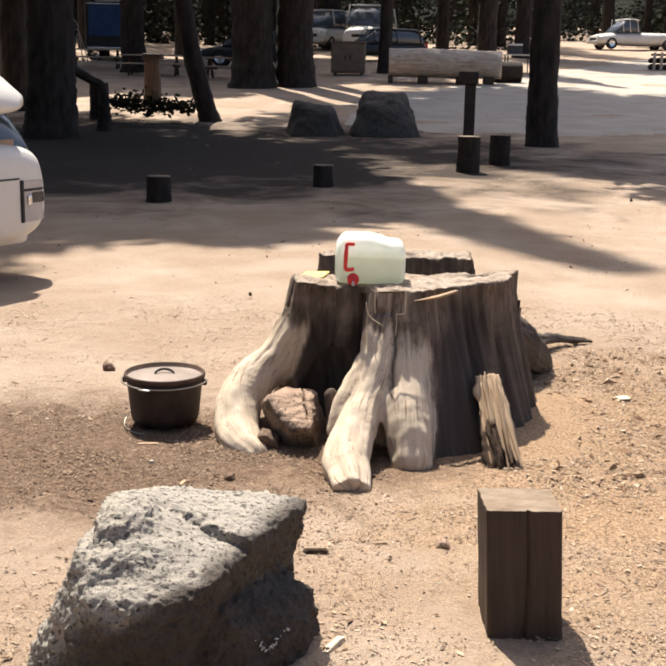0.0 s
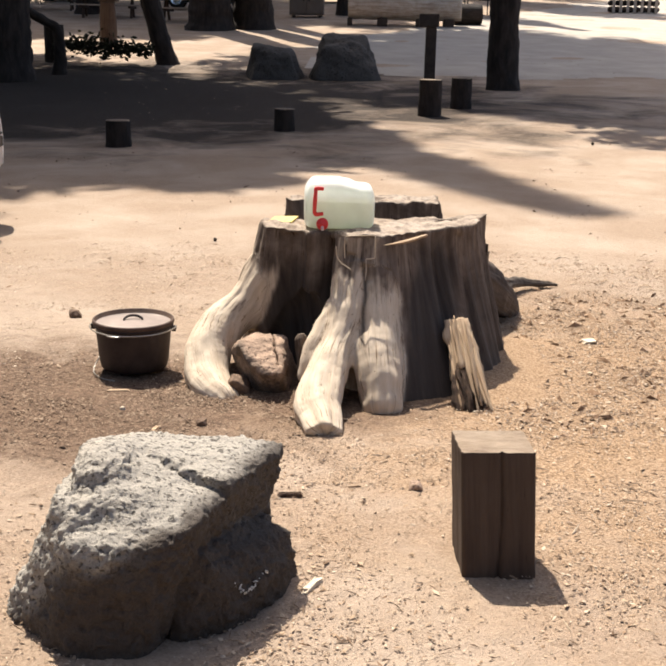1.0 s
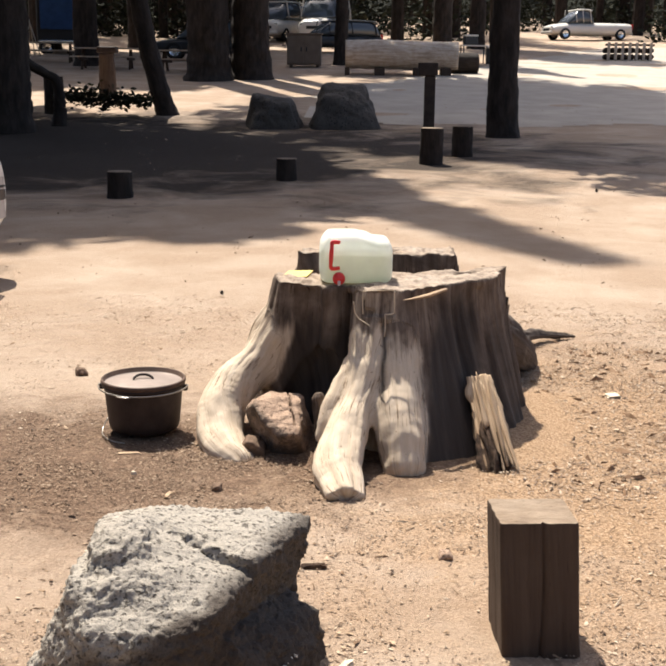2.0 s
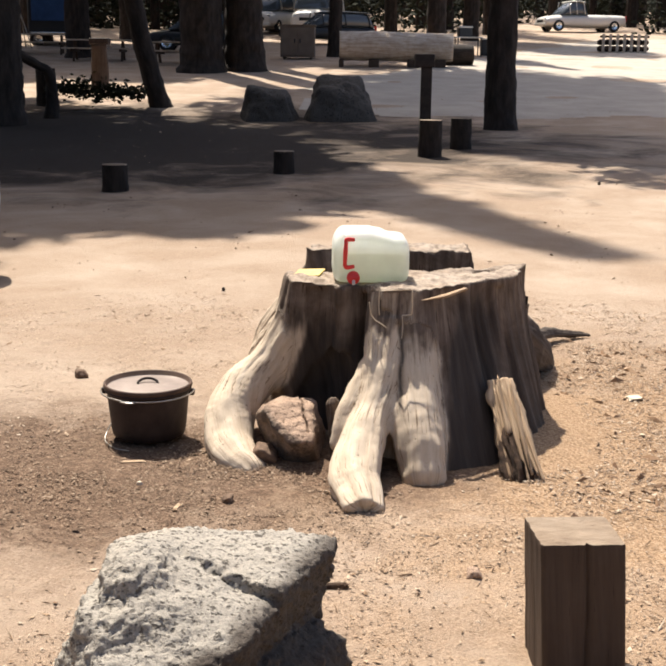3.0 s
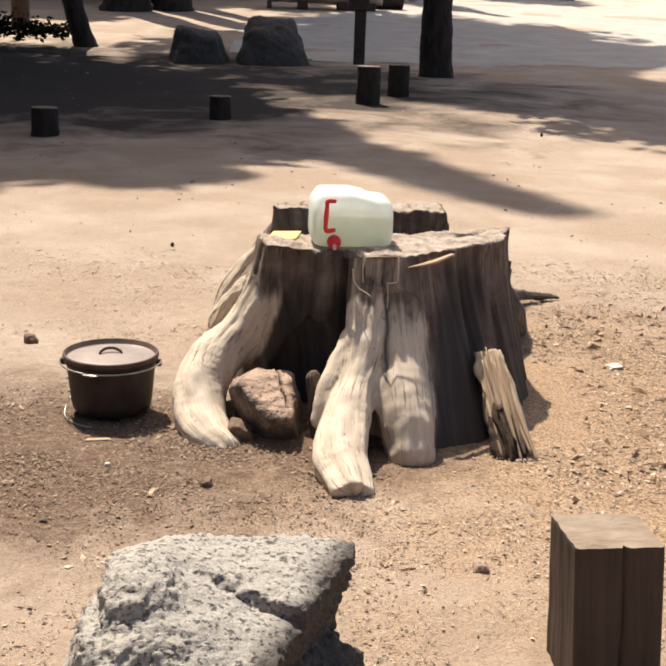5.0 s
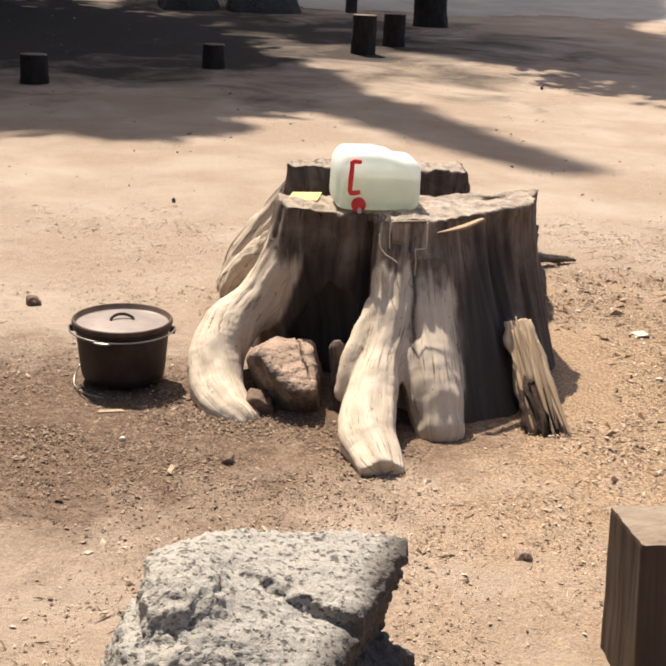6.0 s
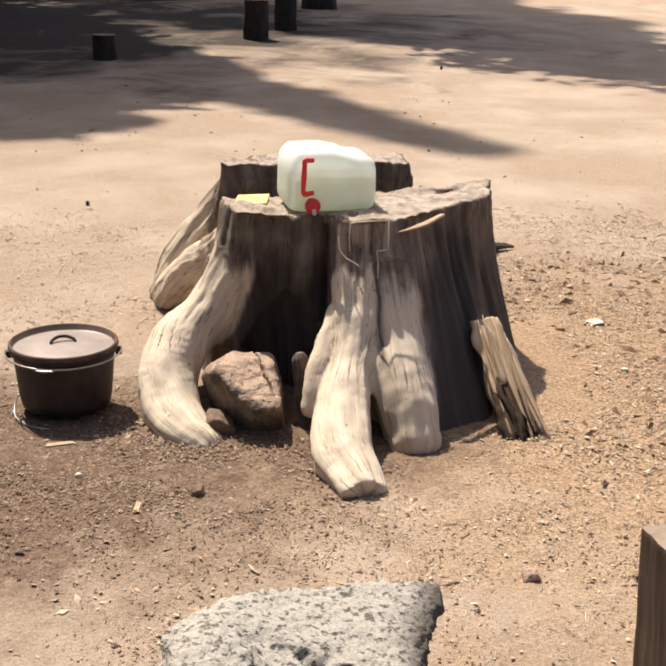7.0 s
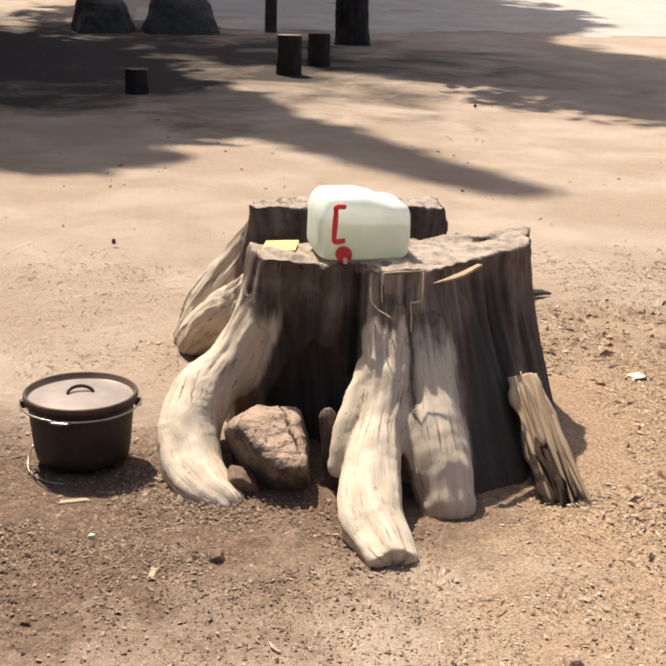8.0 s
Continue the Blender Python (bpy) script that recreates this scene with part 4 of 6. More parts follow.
def build_boulder():
    """Granite: a cracked, tilted top, a rough slope and a dark overhung front; a low bulge on one side."""
    sides = [((0, -1, 0.02), (-0.30, -2.39, 0.2)), ((0.93, -0.36, -0.25), (-0.075, -2.03, 0.36)), ((-0.9, 0.05, 0.43), (-0.58, -2.2, 0.31)), ((-0.75, -0.66, 0.10), (-0.575, -2.29, 0.25)),
             ((-0.66, 0.75, 0.12), (-0.47, -1.965, 0.43)), ((-0.16, 0.99, 0.10), (-0.2, -1.872, 0.4)), ((0.55, -0.8, -0.05), (-0.16, -2.31, 0.2)), ((0, -0.52, 0.85), (-0.33, -2.205, 0.392)), ((0, 0, -1), (0, 0, -0.06)), ((0, 0.22, 1), (-0.45, -2.1, 0.458))]
    back = ((0.17, -0.06, 1), (-0.2, -2.0, 0.398))
    band = ((0.235, -0.14, 1), (-0.5, -2.07, 0.446))
    low = [((1, 0.05, 0.12), (0.010, -1.99, 0.12)), ((0.62, -0.10, 0.8), (-0.040, -1.99, 0.150)), ((0.8, -0.6, 0.0), (0.005, -2.07, 0)), ((0.2, 1, 0.2), (-0.1, -1.86, 0.1)), ((-1, 0, 0), (-0.27, 0, 0)), ((0.35, -1, 0.05), (-0.12, -2.27, 0.1)), ((0, 0, -1), (0, 0, -0.06))]

    def field(p):
        w = p + 0.010 * np.stack([fbm(p * 7, 41 + k, 3, 0.5) for k in range(3)], -1)
        line = (w[:, 0] + 0.43) * 0.15 + (w[:, 1] + 2.02) * 0.29  # the crack: positive behind it
        line = line / 0.326 + 0.012 * fbm(p * 12, 45, 3)
        a = carve(sides + [back], w)
        b = carve(sides + [band], w)
        d = a + (b - a) * smooth(0.010, -0.014, line)
        along = smooth(-0.40, -0.33, w[:, 0]) * smooth(0.33, 0.36, w[:, 2])
        d += 0.016 * np.exp(-(((line + 0.004) / 0.008) ** 2)) * along * (0.65 + 0.5 * fbm(p * 9, 46, 2))
        d = np.maximum(d, -np.maximum(w[:, 0] + 0.522, 0.365 + 0.3 * (w[:, 0] + 0.522) - w[:, 2]))
        knob = (np.linalg.norm((w - (-0.455, -2.105, 0.370)) / (0.075, 0.095, 0.080), axis=1) - 1) * 0.075
        d = -np.log(np.exp(-d / 0.012) + np.exp(-knob / 0.012)) * 0.012
        pocket = (np.linalg.norm((w - (-0.505, -2.275, 0.415)) / (0.075, 0.075, 0.065), axis=1) - 1) * 0.07
        d = np.maximum(d, -pocket)
        notch = (np.linalg.norm((w - (-0.055, -1.90, 0.405)) / (0.03, 0.06, 0.03), axis=1) - 1) * 0.03
        d = np.maximum(d, -notch)
        return np.minimum(d, carve(low, w, 0.02))

    def grain(v, n):
        slope = smooth(0.95, 0.75, n[:, 2])
        lumps = np.abs(fbm(v * 34, 48, 4, 0.65))
        holes = smooth(0.30, 0.75, fbm(v * 52, 50, 2, 0.6))
        return (0.002 + 0.004 * slope) * fbm(v * 22, 47, 4, 0.6) + (0.0015 + 0.008 * slope) * (lumps - 0.25) + 0.0015 * fbm(v * 75, 49, 2, 0.6) - (0.003 + 0.002 * slope) * holes

    at = np.array((-0.335, -2.12, 0.0))
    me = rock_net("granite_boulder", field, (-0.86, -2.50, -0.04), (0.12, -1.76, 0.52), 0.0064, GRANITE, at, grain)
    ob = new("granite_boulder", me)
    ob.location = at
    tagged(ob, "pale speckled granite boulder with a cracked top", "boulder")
    # white flecks strewn along two short lines
    rnd, flakes = random.Random(6), []
    for p, q, n in (((-0.122, -2.222, 0.130), (-0.082, -2.190, 0.076), 9), ((-0.082, -2.190, 0.076), (-0.038, -2.118, 0.112), 11)):
        for k in range(n):
            c = Vector(p).lerp(Vector(q), (k + rnd.random()) / n) + Vector((rnd.uniform(-0.005, 0.005), rnd.uniform(-0.004, 0.004), rnd.uniform(-0.006, 0.006)))
            d = Vector((rnd.uniform(-1, 1), rnd.uniform(-0.6, 0.6), rnd.uniform(-1, 1))).normalized() * rnd.uniform(0.003, 0.008)
            flakes.append(sweep([tuple(c - d), tuple(c), tuple(c + d)], [0.001, rnd.uniform(0.002, 0.0045), 0.001], 6, 0.7, 0.5, k, 7, up=(0.1, 1, 0.2)))
    v, f, u = join(*flakes)
    piece("white_flecks", mesh_of("white_flecks", v - at, f, WHITE_FLECKS, u), ob, "small white flecks")


def build_small_stone():
    faces = [((0.02, -0.55, 0.83), (-0.24, -0.26, 0.170)), ((0.06, -0.1, 1), (-0.25, -0.18, 0.205)), ((0.05, -1, -0.75), (-0.20, -0.368, 0.100)), ((1, -0.1, 0.12), (-0.122, -0.25, 0.1)), ((-0.85, -0.45, -0.30), (-0.350, -0.22, 0.20)),
             ((-0.6, -0.8, -0.4), (-0.295, -0.31, 0.13)), ((0.75, -0.15, 0.65), (-0.140, -0.25, 0.175)), ((0, 1, 0), (-0.2, -0.10, 0.1)), ((0, 0, -1), (0, 0, -0.02)), ((-0.5, 0.2, 0.8), (-0.325, -0.2, 0.20))]

    def field(p):
        w = p + 0.010 * np.stack([fbm(p * 13, 51 + k, 3, 0.55) for k in range(3)], -1)
        d = carve(faces, w, 0.006)
        split = np.abs((w[:, 0] + 0.165) + 0.25 * (w[:, 1] + 0.28) - 0.1 * (w[:, 2] - 0.13)) - 0.004
        return np.maximum(d, -np.maximum(split, 0.115 - w[:, 2] + (w[:, 1] + 0.28) * -0.5))

    def grain(v, n):
        return 0.0025 * fbm(v * 40, 55, 4, 0.6) + 0.002 * (0.2 - np.abs(fbm(v * 60, 56, 3, 0.6)))

    at = np.array((-0.22, -0.23, 0.0))
    ob = new("reddish_stone", rock_net("red_stone", field, (-0.42, -0.44, -0.01), (-0.05, -0.06, 0.26), 0.0055, SHADED_STONE, at, grain))
    ob.location = at
    tagged(ob, "reddish-brown angular stone wedged between the stump roots", "stone")
    v, f, u = sweep([(-0.035, -0.27, -0.01), (-0.048, -0.262, 0.08), (-0.058, -0.25, 0.17), (-0.064, -0.245, 0.225), (-0.066, -0.243, 0.248)], [0.034, 0.029, 0.026, 0.024, 0.012], 20, 0.8, 0.35, 90, 40, knots=0.2)
    ob = new("broken_branch_stub", mesh_of("branch_stub", v, f, WOOD_OLD, u))
    tagged(ob, "short dark broken branch stub beside the reddish stone", "branch")


def build_block():
    b = thing("timber_block", "brown square timber block standing on end", "wood block", (0.580, -1.755, 0), 4.5)
    w, d, h = 0.212, 0.185, 0.357
    nx, nz = 30, 40
    per = []
    c = 0.007
    for (x0, y0), (x1, y1) in (((-w / 2, -d / 2), (w / 2, -d / 2)), ((w / 2, -d / 2), (w / 2, d / 2)), ((w / 2, d / 2), (-w / 2, d / 2)), ((-w / 2, d / 2), (-w / 2, -d / 2))):
        L = math.hypot(x1 - x0, y1 - y0)
        for k in range(nx):
            s = c / L + (1 - 2 * c / L) * k / (nx - 1)
            per.append((x0 + (x1 - x0) * s, y0 + (y1 - y0) * s))
    per = np.array(per)
    n = len(per)
    zs = np.r_[np.linspace(-0.01, h - 0.004, nz), h]
    v = np.concatenate([np.c_[per * (1 if i < nz else 0.985), np.full(n, z)] for i, z in enumerate(zs)])
    run = np.arange(n) * 0.0068
    uv = np.concatenate([np.c_[run, np.full(n, z)] for z in zs])
    nrm = np.c_[v[:, :2] / np.linalg.norm(v[:, :2], axis=1)[:, None], 0 * v[:, 2]]
    v = v + nrm * (0.0022 * fbm(v * (60, 60, 2.5), 15, 3) + 0.003 * fbm(v * 6, 16, 2))[:, None]
    foot = 1 - v[:, 2] / h
    v[:, 1] -= 0.042 * foot * np.clip(0.5 - v[:, 1] / d, 0, 1)
    v[:, 0] += 0.016 * foot
    split = np.exp(-((v[:, 0] - 0.012 - 0.006 * np.sin(v[:, 2] * 9)) / 0.0045) ** 2) * (v[:, 1] < -d / 2 + 0.012)
    v[:, 1] += 0.016 * split
    f = [(a * n + k, a * n + (k + 1) % n, (a + 1) * n + (k + 1) % n, (a + 1) * n + k) for a in range(len(zs) - 1) for k in range(n)]
    piece("sides", mesh_of("block_sides", v, f, WOOD_BLOCK, uv), b, "brown split-faced sides")
    ring = v[-n:]
    vs, us, fs = [ring], [ring[:, :2]], []
    for j, k in enumerate((0.8, 0.55, 0.3)):
        r = ring * (k, k, 1) + np.c_[np.zeros((n, 2)), 0.002 * fbm(ring * (30 * k, 30 * k, 1), 18, 2)]
        vs.append(r)
        us.append(r[:, :2])
        fs += [(j * n + i, j * n + (i + 1) % n, (j + 1) * n + (i + 1) % n, (j + 1) * n + i) for i in range(n)]
    vs.append(np.array([[0, 0, h]]))
    us.append(np.array([[0, 0]]))
    fs += [(3 * n + i, 3 * n + (i + 1) % n, 4 * n) for i in range(n)]
    piece("end_grain", mesh_of("block_end", np.vstack(vs), fs, WOOD_END, np.vstack(us)), b, "paler sawn end")


build_jug()
build_card()
build_dutch_oven()
build_wire()
build_boulder()
build_small_stone()
build_block()


# ---- trees ----
def crown_mesh(name, seed, height, low, reach, count, leaf=0.30, cone=False):
    """Needle sprays on whorled boughs, between low and height."""
    r = np.random.RandomState(seed)
    chunks = []
    per = 26
    boughs = count // per
    centres = []
    for i in range(boughs):
        k = (i + r.rand()) / boughs
        z = low + (height - low) * k
        shape = 0.08 + 1.25 * (1 - k) if cone else 0.25 + 0.75 * np.sin(np.pi * min(1, (0.22 + 0.78 * k))) ** 0.8
        L = reach * shape * r.uniform(0.35, 1.30)
        a = i * 2.4 + r.uniform(-0.5, 0.5)
        t = r.rand(per) ** 0.6
        side = r.normal(0, 0.10 * L, per) * t
        x = np.cos(a) * L * t - np.sin(a) * side
        y = np.sin(a) * L * t + np.cos(a) * side
        zz = z - 0.18 * L * t**2 + r.normal(0, 0.16, per)
        centres.append(np.stack([x, y, zz], -1))
    c = np.vstack(centres)
    n = len(c)
    d1 = r.normal(size=(n, 3)) * (1, 1, 0.45)
    d1 /= np.linalg.norm(d1, axis=1)[:, None]
    d2 = np.cross(d1, r.normal(size=(n, 3)))
    d2 /= np.linalg.norm(d2, axis=1)[:, None]
    s = leaf * r.uniform(0.6, 1.5, (n, 1))
    v = np.concatenate([c - d1 * s, c - d2 * s * 0.42, c + d1 * s * 1.1, c + d2 * s * 0.42], 1).reshape(-1, 3)
    f = np.arange(4 * n).reshape(-1, 4)
    return mesh_of(name, v, f, LEAF, shade=False)


CROWNS = [crown_mesh("pine_crown", 5, 26, 6.5, 3.6, 15000, 0.33), crown_mesh("pine_crown", 6, 26, 8.0, 3.0, 12000, 0.25), crown_mesh("slim_crown", 7, 34, 9.0, 2.0, 13000, 0.34, True), crown_mesh("high_crown", 9, 34, 17.0, 3.2, 13000, 0.32)]


def pine(x, y, r, bend=0.0, height=27.0, crown=0, spread=1.0, flare=1.35, lean=0.0, label="tall dark pine trunk rising into a needled crown", drop=0.0):
    """bend: sideways set of the stem, gained in its first metres; lean: sideways metres per metre."""
    z = gz(x, y)
    t = thing("pine_tree", label, "tree", (x, y, z), group="trees of the campground")
    k = [0, 0.4, 1.0, 2.0, 3.5, 6, 10, 17, height]
    pts = [(bend * (1 - math.exp(-h / 4)) + lean * h + 0.03 * math.sin(h + x), 0, h - 0.15) for h in k]
    rad = [r * flare, r * 1.12, r * 1.04, r, r * 0.97, r * 0.92, r * 0.8, r * 0.55, 0.04]
    v, f, u = sweep(pts, rad, 28, 1, 0.09, int(abs(x * 7 + y)), 70, up=(0, 1, 0))
    piece("trunk", mesh_of("pine_trunk", v, f, BARK, u), t)
    c = piece("crown", CROWNS[crown], t, "dark green needles", pose(bend + lean * 14, 0, drop, 0, 0, x * 40))
    c.scale = (spread, spread, height / (34.0 if crown >= 2 else 26.0) * 1.0)
    return t


for x, y, r, bend, height, c, s in [
    (-7.02, 18.0, 0.47, 0, 21.4, 0, 1.0), (-4.56, 22.2, 0.21, -1.2, 31.8, 2, 0.78), (2.72, 18.2, 0.275, 0.0, 22, 1, 0.75),
    (-5.15, 33.3, 0.66, 0, 36, 3, 1.0), (-3.80, 34.0, 0.60, 0, 38, 3, 1.2), (-9.8, 24.0, 0.36, 0, 28, 0, 1.0),
    # two pines added to throw shade across the track
    (-1.05, 41.5, 0.25, 0, 34, 3, 1.35), (5.6, 57.0, 0.4, 0, 24, 0, 0.8),
    # last of this row is unseen, set left of the view for its shade
    (-10.6, 39.5, 0.44, 0, 19, 1, 0.9), (3.15, 45.5, 0.40, 0, 14, 0, 0.3), (-11.5, 16.5, 0.4, 0, 27, 0, 1.2),
    # added shade casters: one hidden behind the twin pines, four far left
    (-4.5, 38.5, 0.5, 0, 44, 3, 1.2), (-14.8, 50.0, 0.45, 0, 30, 0, 1.2), (-11.4, 53.0, 0.4, 0, 32, 1, 1.3),
    (-8.2, 55.0, 0.4, 0, 34, 0, 1.2), (-17.0, 44.0, 0.45, 0, 28, 1, 1.2),
    # never in view: added on the left to hold back sky light
    (-11.5, 8.5, 0.4, 0, 25, 0, 1.2), (-13.0, 12.5, 0.4, 0, 26, 0, 1.2), (-12.5, 3.0, 0.4, 0, 24, 0, 1.2), (-14.5, -2.5, 0.4, 0, 25, 0, 1.2),
]:
    pine(x, y, r, bend, height, c, s)


def build_bent_limb():
    t = thing("dead_limb", "dark dead limb bent down from the big pine", "branch", (-6.62, 19.3, gz(0, 19.3)))
    v, f, u = sweep([(-0.42, -0.9, 1.75), (-0.2, -0.4, 1.30), (0.05, 0.0, 1.08), (0.24, 0.15, 0.92), (0.27, 0.2, 0.4), (0.22, 0.2, -0.05)], [0.10, 0.10, 0.09, 0.10, 0.13, 0.16], 14, 1, 0.2, 5, 30)
    piece("limb", mesh_of("dead_limb", v, f, BARK, u), t)


build_bent_limb()


def leaf_spray(centres, r, leaf):
    n = len(centres)
    d1 = r.normal(size=(n, 3)) * (1, 1, 0.5)
    d1 /= np.linalg.norm(d1, axis=1)[:, None]
    d2 = np.cross(d1, r.normal(size=(n, 3)))
    d2 /= np.linalg.norm(d2, axis=1)[:, None]
    s = leaf * r.uniform(0.5, 1.5, (n, 1))
    return np.concatenate([centres - d1 * s, centres - d2 * s * 0.5, centres + d1 * s, centres + d2 * s * 0.5], 1).reshape(-1, 3)


def build_woods():
    """The forest beyond the camp, with unseen trees added behind and beside: stems, boughs and brush, past counting."""
    r = np.random.RandomState(11)
    stems, leaves = [], []
    for i in range(150):
        y = r.uniform(62, 125)
        x = r.uniform(-0.42, 0.42) * (y + 12)
        rad = r.uniform(0.2, 0.55)
        h = r.uniform(16, 28)
        if 9 < x < 18 and y < 76:
            continue
        z = gz(x, y)
        v, f, u = sweep([(x, y, z - 0.3), (x + r.normal(0, 0.2), y, z + h * 0.5), (x + r.normal(0, 0.5), y, z + h)], [rad * 1.2, rad * 0.8, 0.05], 9, 1, 0.08, i, 8, cap=False, up=(0, 1, 0))
        stems.append((v, f, u))
        n = 1000
        zz = z + h * r.uniform(0.16, 1.0, n)
        reach = (1.15 - (zz - z) / h) * 3.4 * r.rand(n) ** 0.5
        a = r.uniform(0, 2 * np.pi, n)
        leaves.append(np.stack([x + reach * np.cos(a), y + reach * np.sin(a), zz - 0.2 * reach], -1))
    for i in range(46):
        # added trees behind the walker, out of view, to cut the sky light
        x, y = r.uniform(-24, 24), r.uniform(-34, -15)
        h = r.uniform(15, 25)
        stems.append(sweep([(x, y, -0.3), (x, y, h * 0.5), (x, y, h)], [0.4, 0.28, 0.05], 9, 1, 0.08, i, 8, cap=False, up=(0, 1, 0)))
        n = 500
        zz = h * r.uniform(0.08, 1.0, n)
        reach = (1.15 - zz / h) * 3.6 * r.rand(n) ** 0.5
        a = r.uniform(0, 2 * np.pi, n)
        leaves.append(np.stack([x + reach * np.cos(a), y + reach * np.sin(a), zz], -1))
    for i in range(60):
        # more unseen trees, added on the left to dim the sky there
        x, y, h = r.uniform(-34, -17), r.uniform(2, 60), r.uniform(16, 27)
        z = gz(x, y)
        stems.append(sweep([(x, y, z - 0.3), (x, y, z + h * 0.5), (x, y, z + h)], [0.4, 0.28, 0.05], 9, 1, 0.08, i, 8, cap=False, up=(0, 1, 0)))
        n = 500
        zz = z + h * r.uniform(0.12, 1.0, n)
        reach = (1.15 - (zz - z) / h) * 3.6 * r.rand(n) ** 0.5
        a = r.uniform(0, 2 * np.pi, n)
        leaves.append(np.stack([x + reach * np.cos(a), y + reach * np.sin(a), zz], -1))
    for i in range(110):
        y = r.uniform(66, 120)
        x = r.uniform(-0.42, 0.42) * (y + 12)
        if 7 < x < 19 and y < 84:
            continue
        n = 300
        z = gz(x, y)
        c = r.normal(size=(n, 3)) * (1.5, 1.0, 0.9) + (x, y, z + 0.9)
        c[:, 2] = np.maximum(c[:, 2], z)
        leaves.append(c)
    v, f, u = join(*stems)
    c = np.vstack(leaves)
    q = leaf_spray(c, r, 0.20)
    nf = [tuple(k) for k in (np.arange(len(q)).reshape(-1, 4) + len(v))]
    me = mesh_of("distant_woods", np.vstack([v, q]), list(f) + nf, [BARK, LEAF_FAR], np.vstack([u, np.zeros((len(q), 2))]), [0] * len(f) + [1] * len(nf), shade=False)
    tagged(new("distant_woods", me), "dense dark conifer forest behind the campground, with unseen trees added around it", "woods", kind="stuff")
    # the wooded slope that closes the view
    xs, zs = np.linspace(-120, 120, 160), np.linspace(-2, 34, 50)
    X, Z = np.meshgrid(xs, zs)
    Y = 132 - 0.0022 * X**2 + Z * 0.9
    p = np.stack([X.ravel(), Y.ravel(), Z.ravel() + 8], -1)
    p += np.stack([vnoise(p * 0.35, 3) * 1.5, vnoise(p * 0.3, 4) * 2.5, vnoise(p * 0.4, 5) * 1.5], -1)
    p[: len(xs), 2] -= 6
    w = len(xs)
    a = (np.arange(len(zs) - 1)[:, None] * w + np.arange(w - 1)[None]).ravel()
    me = mesh_of("wooded_slope", p, np.stack([a, a + 1, a + w + 1, a + w], -1), mat_plain("forest_shade", (0.022, 0.024, 0.016), 1.0, 0, 0.6, 0.8, 0.6, 0.3))
    tagged(new("backdrop", me), "dark wooded hillside", "backdrop", kind="structure")


build_woods()


# ---- logs, posts and rocks of the camp ----
def round_log(name, x, y, r, h, label, mat=BARK, seed=0, lean=0.0, group=""):
    t = thing(name, label, "log round", (x, y, gz(x, y)), group=group)
    v, f, u = sweep([(0, 0, -0.05), (lean * h * 0.5, 0, h * 0.5), (lean * h, 0, h)], [r * 1.06, r, r * 0.98], 30, 1, 0.07, seed, 14, cap=False, up=(0, 1, 0))
    piece("bark", mesh_of("log_bark", v, f, mat, u), t)
    v, f, u = lathe([(r * 0.965, -0.012), (r * 0.95, 0.0), (r * 0.5, 0.004), (0.0, 0.0)], 30)
    u = v[:, :2].copy()
    piece("sawn_top", mesh_of("log_top", v, f, WOOD_END, u), t, "pale sawn top", pose(lean * h, 0, h + 0.004))
    return t


round_log("log_round", 1.08, 13.2, 0.18, 0.55, "brown log round standing on end", seed=2, group="log rounds")
round_log("log_round", 1.64, 14.3, 0.165, 0.50, "shorter brown log round with a sunlit top", seed=3, group="log rounds")
round_log("log_round", -2.88, 9.1, 0.15, 0.30, "short dark log round in the shade", seed=4, group="log rounds")
round_log("log_round", -0.99, 10.85, 0.14, 0.30, "short dark log round in deep shade", seed=5, group="log rounds")
round_log("log_round", -7.14, 22.0, 0.22, 0.85, "broken dark stump beside the big pine", seed=6, group="log rounds")


def build_far_rocks():
    dark = [[((0.1, -0.2, 1), 0.34), ((-1, -0.2, 0.25), 0.48), ((1, -0.1, 0.4), 0.46), ((0, -1, 0.15), 0.42), ((0, 1, 0), 0.5), ((0, 0, -1), 0.35), ((-0.5, -0.7, 0.7), 0.42)]]
    ob = new("far_boulder", rock_mesh("far_boulder", dark, GRANITE_FAR, 5, 9, 0.07, 0.02, 21, 2.6))
    ob.location = (-1.91, 19.95, gz(0, 19.95) + 0.24)
    tagged(ob, "dark rounded boulder in the tree shade", "boulder", group="boulders by the track")
    big = [[((0.1, -0.35, 1), 0.42), ((-1, -0.1, 0.3), 0.60), ((1, 0, 0.35), 0.60), ((0, -1, 0.3), 0.5), ((0, 1, 0), 0.5), ((0, 0, -1), 0.4), ((0.6, -0.8, 0.5), 0.54)]]
    ob = new("far_boulder", rock_mesh("far_boulder", big, GRANITE_FAR, 5, 9, 0.08, 0.02, 27, 2.4))
    ob.location = (-0.44, 20.1, gz(0, 20.1) + 0.32)
    tagged(ob, "grey boulder with a dappled sunlit top", "boulder", group="boulders by the track")


def build_pedestal():
    p = thing("wooden_post", "dark square wooden post with a boxed head", "post", (1.40, 20.6, gz(0, 20.6)))
    part("post", box_bm(0.23, 0.23, 1.12, (0, 0, -0.05), 0.02), POST_DARK, p)
    part("head", box_bm(0.42, 0.34, 0.27, (-0.05, 0, 1.07), 0.025), POST_DARK, p, "boxed wooden head")


